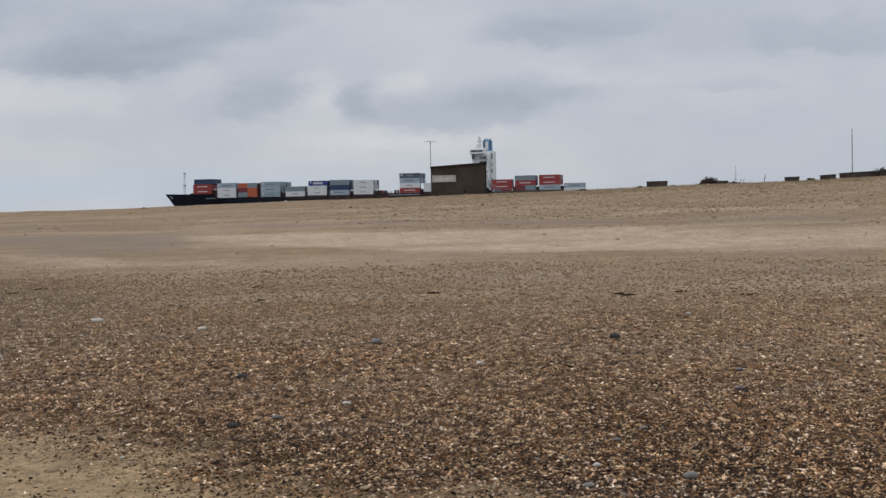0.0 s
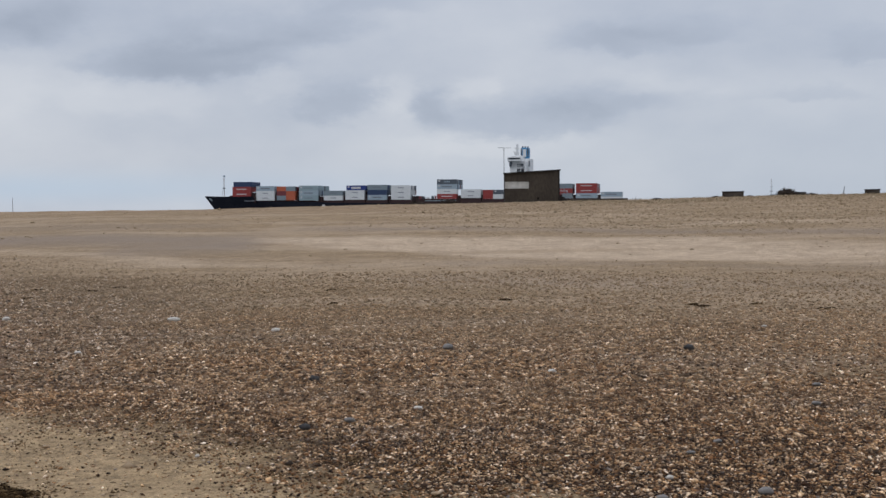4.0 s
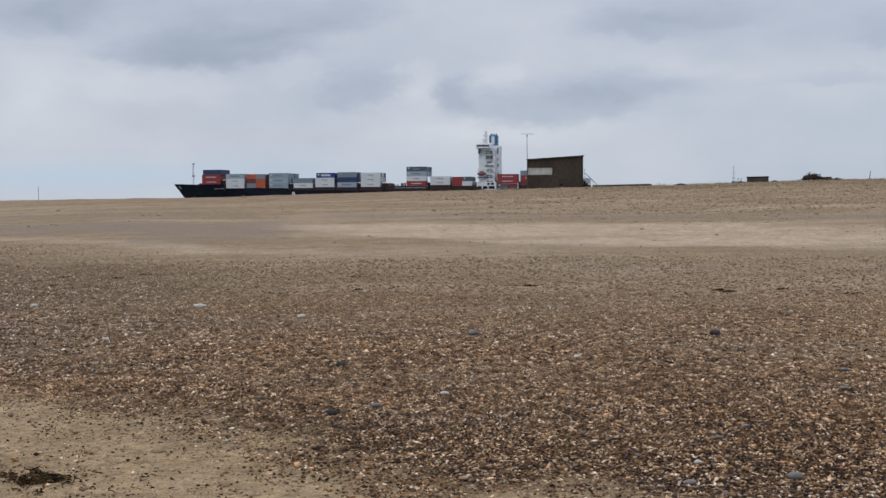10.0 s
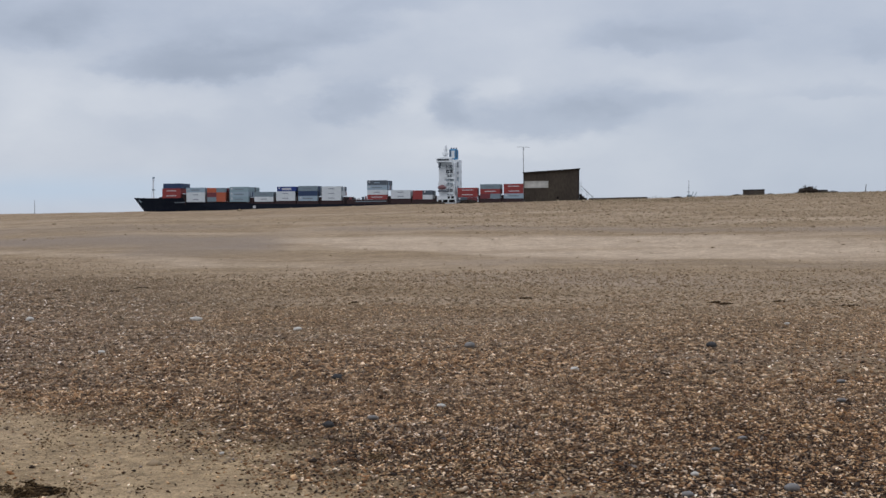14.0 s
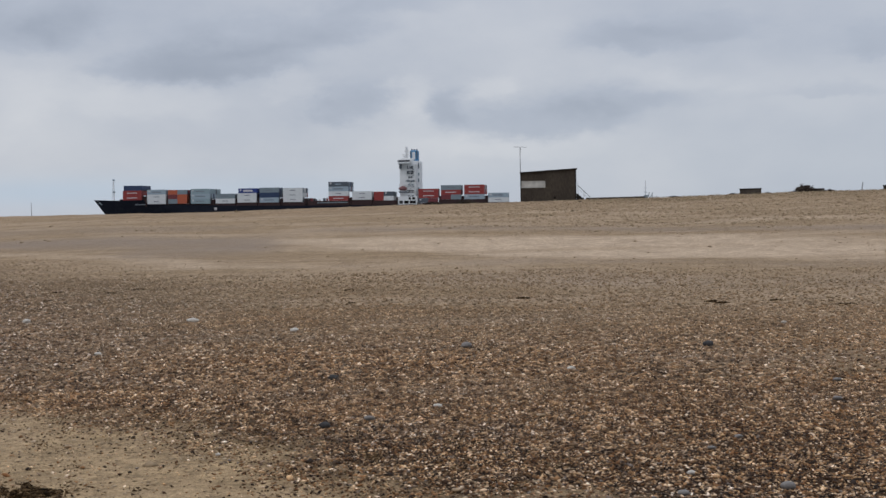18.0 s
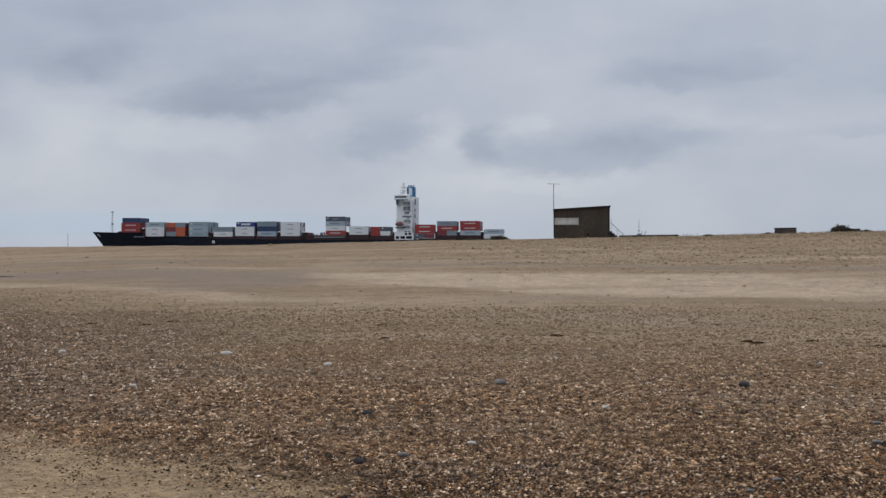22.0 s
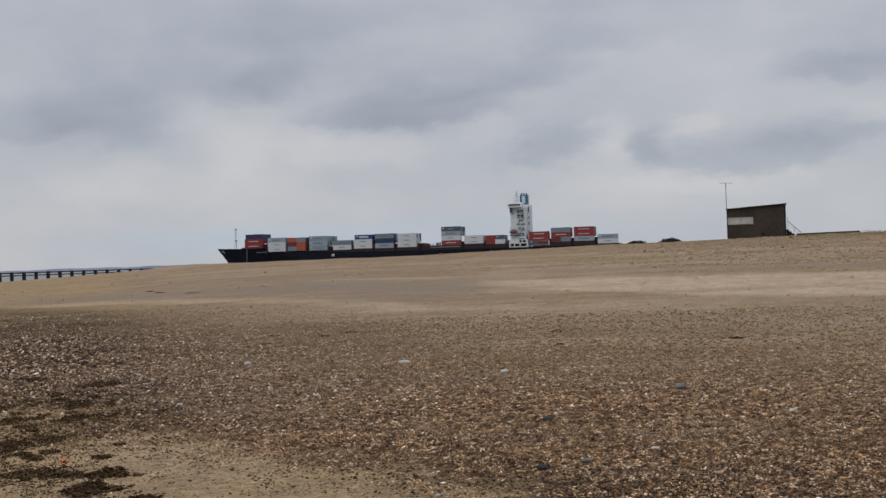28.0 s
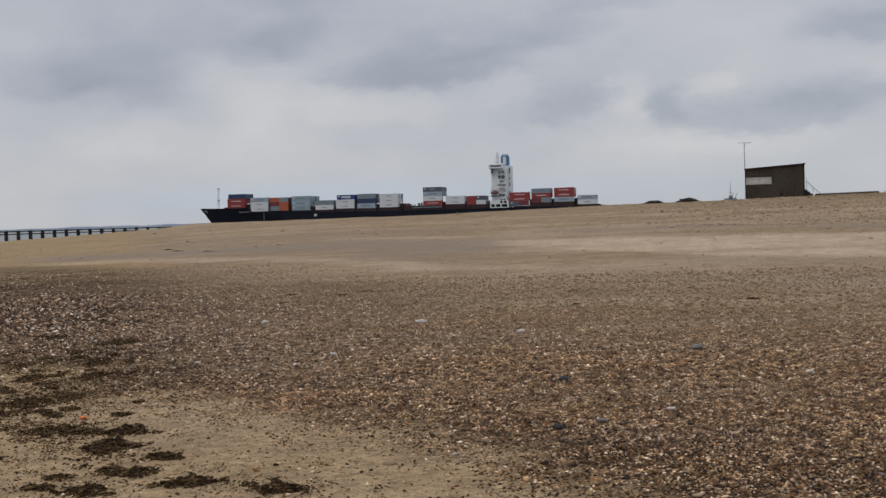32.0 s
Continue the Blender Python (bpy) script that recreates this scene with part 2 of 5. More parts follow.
def ground_material():
    k = Mat("beach_sand_and_shingle")
    p = k.world_pos()
    at = k.nt.nodes.new("ShaderNodeAttribute")
    at.attribute_name = "gravel"
    gravel = at.outputs["Fac"]
    at2 = k.nt.nodes.new("ShaderNodeAttribute")
    at2.attribute_name = "dry"
    dry = at2.outputs["Fac"]
    at3 = k.nt.nodes.new("ShaderNodeAttribute")
    at3.attribute_name = "grassy"
    grassy = at3.outputs["Fac"]
    at4 = k.nt.nodes.new("ShaderNodeAttribute")
    at4.attribute_name = "fine_shingle"
    fine_shingle = at4.outputs["Fac"]
    # value variation at four scales
    n_wide = k.noise(p, 0.22, 6.0, 0.62)
    n_mid = k.noise(p, 1.3, 6.0, 0.68)
    n_fine = k.noise(p, 9.0, 5.0, 0.70)
    n_grain = k.noise(p, 60.0, 3.0, 0.75)

    def swing(n, lo, hi):
        return k.ramp(n.outputs["Fac"], [(0.30, (lo, lo, lo)), (0.70, (hi, hi, hi))])

    damp = k.mix(n_mid.outputs["Fac"], (0.288, 0.204, 0.115), (0.378, 0.276, 0.165))
    pale = k.mix(n_mid.outputs["Fac"], (0.475, 0.363, 0.243), (0.585, 0.454, 0.312))
    n_band = k.noise(k.scaled(p, 0.055, 0.36, 1.0), 1.0, 5.0, 0.55)
    dry = k.math("ADD", dry, k.math("MULTIPLY", k.math("MULTIPLY", k.math("SUBTRACT", n_band.outputs["Fac"], 0.5), 2.2), up_the_beach(k, p)))
    wet = k.math("ADD", dry, k.math("MULTIPLY", k.math("SUBTRACT", n_wide.outputs["Fac"], 0.5), 0.9), clamp=True)
    sand = k.mix(wet, damp, pale)
    sand = k.mix(1.0, sand, k.mix(up_the_beach(k, p), (1.06, 1.0, 0.90), (1.0, 0.962, 0.965)), "MULTIPLY")
    n_long = k.noise(k.scaled(p, 2.2, 0.16, 1.0), 1.0, 5.0, 0.72)
    for n, lo, hi in ((n_long, 0.93, 1.06), (n_mid, 0.84, 1.13), (n_fine, 0.58, 1.30), (n_grain, 0.66, 1.28)):
        sand = k.mix(1.0, sand, swing(n, lo, hi), "MULTIPLY")
    patchy = k.math("MULTIPLY", gravel, 1.5, clamp=True)
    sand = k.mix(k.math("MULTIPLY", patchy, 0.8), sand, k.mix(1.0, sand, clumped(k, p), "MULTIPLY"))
    # dark bits of grit and weed strewn on the sand
    bits = k.node("ShaderNodeTexVoronoi", Scale=26.0)
    k.link(k.scaled(p, 0.8, 0.8, 1.0), bits.inputs["Vector"])
    strewn = k.math("MULTIPLY", k.math("LESS_THAN", bits.outputs["Distance"], 0.33),
                    k.math("LESS_THAN", k.nt_split(bits.outputs["Color"]), k.math("MULTIPLY", n_mid.outputs["Fac"], 0.75)))
    sand = k.mix(k.math("MULTIPLY", strewn, 0.3), sand, (0.075, 0.045, 0.022))
    # wet, smooth sand on the seaward side of the strandline
    at_x = k.nt.nodes.new("ShaderNodeSeparateXYZ")
    k.link(p, at_x.inputs[0])
    line = k.math("ADD", k.math("MULTIPLY", at_x.outputs["Y"], 0.65), k.math("MULTIPLY", n_mid.outputs["Fac"], 1.1))
    soaked = k.math("MULTIPLY", k.math("SUBTRACT", k.math("MULTIPLY", at_x.outputs["X"], -1.0), k.math("SUBTRACT", line, -0.08)), 2.2, clamp=True)
    sand = k.mix(soaked, sand, k.mix(1.0, sand, (0.74, 0.76, 0.82), "MULTIPLY"))
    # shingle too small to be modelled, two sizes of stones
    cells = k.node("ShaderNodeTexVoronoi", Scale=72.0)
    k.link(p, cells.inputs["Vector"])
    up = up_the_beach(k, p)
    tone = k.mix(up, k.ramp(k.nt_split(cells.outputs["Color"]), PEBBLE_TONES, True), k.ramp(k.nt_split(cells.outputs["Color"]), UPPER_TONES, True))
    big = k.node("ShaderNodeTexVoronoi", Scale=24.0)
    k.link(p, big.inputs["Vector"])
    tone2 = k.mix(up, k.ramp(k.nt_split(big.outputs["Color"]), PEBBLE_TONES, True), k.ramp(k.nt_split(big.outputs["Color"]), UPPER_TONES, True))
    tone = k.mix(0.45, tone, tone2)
    # darkening away from each stone's centre stands in for shade between stones
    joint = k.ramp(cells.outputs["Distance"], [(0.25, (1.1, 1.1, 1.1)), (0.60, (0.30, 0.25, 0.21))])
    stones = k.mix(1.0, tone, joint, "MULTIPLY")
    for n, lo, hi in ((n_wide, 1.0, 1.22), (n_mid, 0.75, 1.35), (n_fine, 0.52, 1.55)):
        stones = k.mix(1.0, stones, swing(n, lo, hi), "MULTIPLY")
    # shade in the gaps between coarse stones lower down, painted into the ground colour
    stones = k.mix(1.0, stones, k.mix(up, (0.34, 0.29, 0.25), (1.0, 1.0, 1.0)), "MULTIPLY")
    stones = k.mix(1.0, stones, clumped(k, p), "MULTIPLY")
    # where stones lie: clumps at two scales
    lie = k.math("ADD", k.math("MULTIPLY", n_mid.outputs["Fac"], 0.75), k.math("MULTIPLY", n_fine.outputs["Fac"], 0.75))
    cover = k.math("MULTIPLY", k.math("SUBTRACT", k.math("ADD", gravel, lie), 1.06), 1.7, clamp=True)
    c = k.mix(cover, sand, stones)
    # drifts of fine mauve-grey shingle, blurred at their edges by blown sand
    drift = k.mix(n_fine.outputs["Fac"], (0.205, 0.152, 0.112), (0.325, 0.250, 0.188))
    drift = k.mix(1.0, drift, swing(n_grain, 0.72, 1.25), "MULTIPLY")
    worn = k.math("ADD", fine_shingle, k.math("MULTIPLY", k.math("SUBTRACT", n_wide.outputs["Fac"], 0.5), 0.8))
    lay = k.math("MULTIPLY", k.math("GREATER_THAN", fine_shingle, 0.02), k.math("MULTIPLY", worn, 1.15, clamp=True))
    c = k.mix(k.math("MULTIPLY", lay, 0.85), c, drift)
    # thin dead grass and scrub on the bank
    turf = k.noise(p, 0.9, 7.0, 0.72)
    straw = k.mix(k.ramp(turf.outputs["Fac"], [(0.32, (0, 0, 0)), (0.66, (1, 1, 1))]), (0.165, 0.103, 0.055), (0.385, 0.272, 0.163))
    straw = k.mix(1.0, straw, swing(n_mid, 0.70, 1.25), "MULTIPLY")
    straw = k.mix(1.0, straw, swing(n_long, 0.88, 1.10), "MULTIPLY")
    g = k.math("MULTIPLY", grassy, k.math("MULTIPLY", turf.outputs["Fac"], 1.7), clamp=True)
    c = k.mix(g, c, straw)
    relief = k.math("ADD", k.math("MULTIPLY", cells.outputs["Distance"], -0.5), k.math("ADD", k.math("MULTIPLY", n_fine.outputs["Fac"], 1.4), k.math("MULTIPLY", n_mid.outputs["Fac"], 5.0)))
    k.bump(relief, 0.7, 0.03)
    k.b.inputs["Specular IOR Level"].default_value = 0.15
    k.base(c, 0.95)
    k.link(k.math("SUBTRACT", 0.95, k.math("MULTIPLY", soaked, 0.5)), k.b.inputs["Roughness"])
    return k.m


def nt_split(self, colour):
    n = self.nt.nodes.new("ShaderNodeSeparateColor")
    self.link(colour, n.inputs[0])
    return n.outputs[0]


Mat.nt_split = nt_split


def pebble_material():
    k = Mat("flint_pebbles")
    rnd = k.nt.nodes.new("ShaderNodeNewGeometry").outputs["Random Per Island"]
    p = k.world_pos()
    c = k.mix(up_the_beach(k, p), k.ramp(rnd, PEBBLE_TONES, True), k.ramp(rnd, UPPER_TONES, True))
    n = k.noise(p, 140.0, 3.0)
    c = k.mix(0.5, c, k.ramp(n.outputs["Fac"], [(0.25, (0.3, 0.3, 0.3)), (0.75, (0.75, 0.75, 0.75))]), "OVERLAY")
    c = k.mix(1.0, c, grey_drift(k, p), "MULTIPLY")
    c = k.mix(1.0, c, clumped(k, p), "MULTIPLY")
    # stones high on the beach are half buried in blown sand
    side = k.nt.nodes.new("ShaderNodeSeparateXYZ")
    k.link(p, side.inputs[0])
    lean = k.math("MULTIPLY", k.math("MINIMUM", k.math("ADD", side.outputs["X"], 4.0), 0.0), 1.4)
    dusty = k.math("MULTIPLY", k.math("DIVIDE", k.math("SUBTRACT", k.math("ADD", k.math("MULTIPLY", side.outputs["Y"], 1.03), lean), 13.5), 9.0, clamp=True), 0.68)
    c = k.mix(dusty, c, (0.295, 0.212, 0.128))
    # darker, damper drifts along the shore
    damp = k.noise(k.scaled(p, 0.8, 1.7, 1.0), 1.0, 5.0, 0.62)
    c = k.mix(1.0, c, k.ramp(damp.outputs["Fac"], [(0.34, (0.86, 0.855, 0.85)), (0.64, (1.08, 1.08, 1.08))]), "MULTIPLY")
    k.b.inputs["Specular IOR Level"].default_value = 0.2
    return k.base(c, 0.8)


def stone_material(name, a, b):
    return mottled(name, a, b, 14.0, 0.6, 0.0, 70.0, 0.25, 0.004)


def paint(name, rgb, rough=0.5, rust=0.25, gloss=0.3):
    """Weathered ship or container paint with rust streaks that run down."""
    k = Mat(name)
    streaks = k.noise(k.scaled(k.pos, 1.6, 1.6, 0.22), 1.0, 5.0, 0.65)
    patch = k.noise(k.pos, 0.35, 4.0, 0.6)
    dull = tuple(v * 0.72 + 0.02 for v in rgb)
    c = k.mix(patch.outputs["Fac"], rgb, dull)
    r = k.ramp(streaks.outputs["Fac"], [(0.58, (0, 0, 0)), (0.78, (rust, rust, rust))])
    c = k.mix(r, c, (0.16, 0.075, 0.04))
    k.b.inputs["Specular IOR Level"].default_value = gloss
    return k.base(c, rough)


MAT = {
    "ground": ground_material(),
    "pebbles": pebble_material(),
    "stone_white": stone_material("pale_flint", (0.60, 0.55, 0.48), (0.42, 0.38, 0.33)),
    "stone_dark": stone_material("dark_flint", (0.030, 0.029, 0.030), (0.060, 0.056, 0.054)),
    "stone_grey": stone_material("grey_flint", (0.235, 0.215, 0.195), (0.135, 0.122, 0.112)),
    "stone_tan": stone_material("tan_flint", (0.38, 0.28, 0.18), (0.28, 0.19, 0.11)),
    "weed": mottled("dried_seaweed", (0.028, 0.018, 0.010), (0.095, 0.061, 0.032), 9.0, 0.9, 0.0, 40.0, 0.5, 0.01),
    "orange": mottled("orange_plastic", (0.75, 0.17, 0.03), (0.60, 0.13, 0.03), 20.0, 0.5),
    "clods": None,
    "hut_wall": mottled("weathered_brown_render", (0.042, 0.034, 0.027), (0.064, 0.052, 0.040), 0.7, 0.9, 0.0, 6.0, 0.35, 0.02, (1, 1, 0.45)),
    "hut_panel": mottled("pale_painted_panel", (0.38, 0.37, 0.34), (0.46, 0.45, 0.42), 0.8, 0.75, 0.0, 1.6, 0.05),
    "hut_roof": mottled("roofing_felt", (0.018, 0.016, 0.015), (0.035, 0.030, 0.026), 2.0, 0.9),
    # near-black colour stands in for the unlit inside of openings
    "void": mottled("opening_shade", (0.012, 0.011, 0.010), (0.02, 0.018, 0.016), 2.0, 0.9),
    "metal": mottled("galvanised_tube", (0.20, 0.21, 0.22), (0.30, 0.31, 0.32), 4.0, 0.5, 0.6),
    "concrete": mottled("weathered_concrete", (0.045, 0.037, 0.031), (0.075, 0.063, 0.052), 1.5, 0.9, 0.0, 12.0, 0.3),
    "timber": mottled("tarred_timber", (0.020, 0.018, 0.018), (0.045, 0.040, 0.037), 2.0, 0.85, 0.0, 14.0, 0.3, 0.01, (1, 1, 0.3)),
    "scrub": mottled("bare_scrub", (0.024, 0.018, 0.014), (0.052, 0.038, 0.028), 3.0, 0.9),
    "straw": mottled("dry_dune_grass", (0.22, 0.17, 0.105), (0.33, 0.26, 0.165), 3.0, 0.85),
    # haze of distance is put into this blue-grey
    "far_land": mottled("distant_wooded_shore", (0.17, 0.20, 0.25), (0.21, 0.24, 0.29), 0.01, 0.95, 0.0, 0.05, 0.0),
    "hull": paint("black_hull_paint", (0.004, 0.006, 0.014), 0.7, 0.04, 0.05),
    "deck": paint("dark_red_deck_paint", (0.075, 0.030, 0.026), 0.7, 0.3),
    "coaming": paint("brown_hatch_paint", (0.044, 0.022, 0.021), 0.7, 0.3, 0.1),
    "ship_white": paint("white_ship_paint", (0.80, 0.80, 0.79), 0.45, 0.12),
    "funnel": paint("blue_funnel_paint", (0.045, 0.22, 0.42), 0.5, 0.05),
    "glass": mottled("dark_bridge_glass", (0.020, 0.024, 0.03), (0.035, 0.04, 0.05), 0.5, 0.15),
    "lifeboat": paint("faded_red_lifeboat", (0.20, 0.082, 0.080), 0.5, 0.2),
    "c_red": paint("red_container_paint", (0.30, 0.036, 0.031), 0.55, 0.35),
    "c_orange": paint("orange_container_paint", (0.47, 0.105, 0.045), 0.55, 0.25),
    "c_maroon": paint("maroon_container_paint", (0.17, 0.030, 0.035), 0.55, 0.2),
    "c_white": paint("white_container_paint", (0.70, 0.70, 0.69), 0.55, 0.25),
    "c_grey": paint("grey_container_paint", (0.21, 0.255, 0.28), 0.55, 0.3),
    "c_pale": paint("pale_blue_container_paint", (0.34, 0.41, 0.46), 0.55, 0.25),
    "c_teal": paint("grey_green_container_paint", (0.28, 0.36, 0.38), 0.55, 0.15),
    "c_blue": paint("blue_container_paint", (0.016, 0.040, 0.20), 0.5, 0.1),
    "c_navy": paint("navy_container_paint", (0.020, 0.042, 0.105), 0.5, 0.1),
    "c_slate": paint("slate_container_paint", (0.085, 0.10, 0.12), 0.55, 0.15),
    "white_mark": mottled("white_lettering", (0.60, 0.57, 0.56), (0.46, 0.43, 0.42), 2.0, 0.6),
    "dark_mark": mottled("dark_lettering", (0.15, 0.16, 0.18), (0.20, 0.21, 0.23), 2.0, 0.6),
}


def water_material():
    k = Mat("grey_sea_water")
    p = k.world_pos()
    a = k.noise(k.scaled(p, 0.06, 0.18, 1.0), 1.0, 6.0, 0.6)
    b = k.noise(k.scaled(p, 0.5, 1.1, 1.0), 1.0, 4.0, 0.6)
    h = k.math("ADD", a.outputs["Fac"], k.math("MULTIPLY", b.outputs["Fac"], 0.4))
    k.bump(h, 0.6, 0.5)
    return k.base(k.mix(a.outputs["Fac"], (0.10, 0.115, 0.115), (0.17, 0.18, 0.17)), 0.35)


MAT["water"] = water_material()


def clod_material():
    """Lumps of sand, grit and dead plants: sand tones, some dark."""
    k = Mat("sand_clods")
    rnd = k.nt.nodes.new("ShaderNodeNewGeometry").outputs["Random Per Island"]
    c = k.ramp(rnd, [(0.0, (0.27, 0.192, 0.116)), (0.3, (0.32, 0.232, 0.144)), (0.55, (0.39, 0.292, 0.19)), (0.84, (0.215, 0.150, 0.090)), (0.92, (0.43, 0.33, 0.22)), (0.993, (0.12, 0.084, 0.052))], True)
    k.b.inputs["Specular IOR Level"].default_value = 0.15
    return k.base(c, 0.95)


MAT["clods"] = clod_material()


def strand_material(name, stops):
    k = Mat(name)
    rnd = k.nt.nodes.new("ShaderNodeNewGeometry").outputs["Random Per Island"]
    c = k.ramp(rnd, stops)
    n = k.noise(k.world_pos(), 90.0, 3.0)
    c = k.mix(0.5, c, k.ramp(n.outputs["Fac"], [(0.3, (0.3, 0.3, 0.3)), (0.7, (0.7, 0.7, 0.7))]), "OVERLAY")
    k.b.inputs["Specular IOR Level"].default_value = 0.08
    return k.base(c, 0.85)


MAT["strands"] = strand_material("torn_seaweed", [(0.0, (0.014, 0.009, 0.005)), (0.40, (0.042, 0.025, 0.012)), (0.72, (0.105, 0.064, 0.031)), (1.0, (0.24, 0.158, 0.080))])
MAT["scraps"] = strand_material("seaweed_scraps", [(0.0, (0.016, 0.010, 0.006)), (0.5, (0.052, 0.031, 0.016)), (0.8, (0.115, 0.072, 0.036)), (1.0, (0.20, 0.135, 0.072))])
MAT["crumbs"] = strand_material("seaweed_crumbs", [(0.0, (0.035, 0.021, 0.011)), (0.35, (0.11, 0.068, 0.033)), (0.7, (0.20, 0.132, 0.070)), (1.0, (0.32, 0.225, 0.130))])


# ---------------------------------------------------------------- mesh helpers
def box(bm, x0, x1, y0, y1, z0, z1, bevel=0.0):
    r = bmesh.ops.create_cube(bm, size=1.0)
    for v in r["verts"]:
        v.co = Vector((x0 + (v.co.x + 0.5) * (x1 - x0), y0 + (v.co.y + 0.5) * (y1 - y0), z0 + (v.co.z + 0.5) * (z1 - z0)))
    if bevel:
        edges = list({e for v in r["verts"] for e in v.link_edges})
        bmesh.ops.bevel(bm, geom=edges, offset=bevel, segments=1, affect="EDGES")
    return r["verts"]


def tube(bm, a, b, ra, rb=None, sides=8):
    """A tapered round bar from a to b."""
    a, b = Vector(a), Vector(b)
    way = b - a
    m = Matrix.Translation((a + b) / 2) @ way.to_track_quat("Z", "Y").to_matrix().to_4x4()
    bmesh.ops.create_cone(bm, cap_ends=True, segments=sides, radius1=ra, radius2=ra if rb is None else rb,
                          depth=way.length, matrix=m)


def mesh_of(name, bm, material, flat=True):
    me = bpy.data.meshes.new(name)
    bmesh.ops.recalc_face_normals(bm, faces=bm.faces)
    bm.to_mesh(me)
    bm.free()
    me.materials.append(material)
    if not flat:
        me.polygons.foreach_set("use_smooth", [True] * len(me.polygons))
    return me


def part(name, bm, material, parent, label="", flat=True):
    ob = new(name, mesh_of(name, bm, material, flat))
    ob.parent = parent
    return tagged(ob, label)


def fill(draw, *args, **kw):
    bm = bmesh.new()
    draw(bm, *args, **kw)
    return bm


def one_box(*a, **k):
    return fill(box, *a, **k)


def one_tube(*a, **k):
    return fill(tube, *a, **k)


def thing(name, label, category, group="", m=None, kind=""):
    ob = new(name)
    ob.empty_display_size = 0.2
    if m is not None:
        ob.matrix_world = m
    return tagged(ob, label, category, group, kind)


# ---------------------------------------------------------------- the beach
def skyline(az):
    """Rise of the bank's crest over the eye, as a slope, by bearing in degrees (left positive)."""
    e = np.interp(az, [-40, -24.6, -21.8, -20, -17, -14, -11, -6.5, -3.9, 1, 2.5, 6.5, 10, 13, 16.4, 20, 22.2, 23.5, 26.7, 29.6, 40],
                  [1.5, 0.96, 0.84, 0.81, 0.76, 0.70, 0.60, 0.54, 0.49, 0.42, 0.385, 0.295, 0.20, 0.15, 0.12, 0.09, 0.05, -0.11, -0.31, -0.46, -0.9])
    return np.tan(np.radians(e))


def crest_range(az):
    return 100.0 + 32.0 * smooth((az - 14.0) / 12.0)


def wobble(x, y, s, seed=0.0):
    """Cheap smooth noise for arrays."""
    return (np.sin(x * 1.13 / s + seed) * np.cos(y * 0.91 / s - seed * 1.7) + 0.5 * np.sin(x * 2.7 / s - y * 1.9 / s + seed * 2.3)
            + 0.35 * np.cos(x * 4.3 / s + y * 3.7 / s + seed)) / 1.85


def height(x, y):
    x, y = np.asarray(x, float), np.asarray(y, float)
    d = np.hypot(x, y)
    az = np.degrees(np.arctan2(-x, np.maximum(y, 1e-3)))
    az = np.clip(az, -38, 38)
    c = crest_range(az)
    zc = EYE + c * skyline(az)
    f = d / c
    rise = smooth((f - 0.26) / 0.80) * 0.94 + 0.06 * clamp01(f)
    z = zc * np.minimum(rise, 1.0)
    # beyond the crest the bank falls away to the sea
    fall = smooth((d - c * 1.02) / 45.0)
    z = np.where(d > c, zc - 0.02 * (d - c) - fall * (zc - SEA + 3.0), z)
    front = smooth((y - 3.0) / 6.0)
    z = z * front
    relief = wobble(x, y, 4.0, 0.4) * 0.03 + wobble(x, y, 1.3, 2.1) * 0.012
    relief = relief + wobble(x, y, 3.1, 4.2) * 0.05 * smooth((d - 24) / 20) * smooth((c * 0.99 - d) / 8)
    relief = relief + wobble(x, y, 17.0, 1.2) * 0.07 * smooth((d - 18) / 20) * smooth((c * 0.96 - d) / 14)
    sea_side = smooth((d - 260) / 100)
    return z + relief * (1 - sea_side) - sea_side * 2.0 * front


def near_sand_edge(x):
    """The shore-parallel edge where bare sand takes over from shingle, near the camera."""
    return np.interp(x, [-12, -8, -6, -4.3, -3.4, -2.4, -1.3, 0, 1.5, 4, 8], [14.5, 12.4, 11.4, 10.4, 9.5, 8.7, 7.7, 6.9, 5.9, 4.6, 4.0])


def gravel_cover(x, y):
    """0 bare sand, 1 closed shingle."""
    d = np.hypot(x, y)
    az = np.degrees(np.arctan2(-x, np.maximum(y, 0.1)))
    n = wobble(x, y, 1.6, 0.7) * 0.8 + wobble(x, y, 0.6, 3.0) * 0.5
    edge = 0.05 + 0.95 * smooth((y - near_sand_edge(x) - n * 1.7 + 1.15) / 2.7)
    far = 1 - smooth((d - 8.5 - n * 1.8 - 0.16 * (az + 4) - 1.5 * np.maximum(az - 9, 0)) / 23.0)
    thin = smooth(0.5 + 0.9 * (wobble(x * 0.45, y, 0.8, 5.0) * 0.6 + wobble(x * 0.5, y, 2.2, 1.5) * 0.7)) * smooth((d - 7.5) / 6)
    g = edge * (0.25 * (1 - smooth((d - 27) / 10)) + 0.74 * far) * (1 - 0.36 * thin)
    # the shingle runs higher up towards the sea
    sea_end = 0.95 * smooth((az - 12) / 7) * (1 - smooth((d - 29 - 0.7 * (az - 20) - n * 2.0) / 11)) * edge * (1 - 0.25 * thin)
    return clamp01(np.maximum(g, sea_end))


def lane(d, az, bearings, ranges, width, lo, hi, soft=2.5):
    """A band along the shore through the given bearings and ranges, faded out at both ends."""
    c = np.interp(az, bearings, ranges)
    return np.exp(-np.abs((d - c) / width) ** 2.6) * smooth((az - lo) / soft + 0.5) * smooth((hi - az) / soft + 0.5)


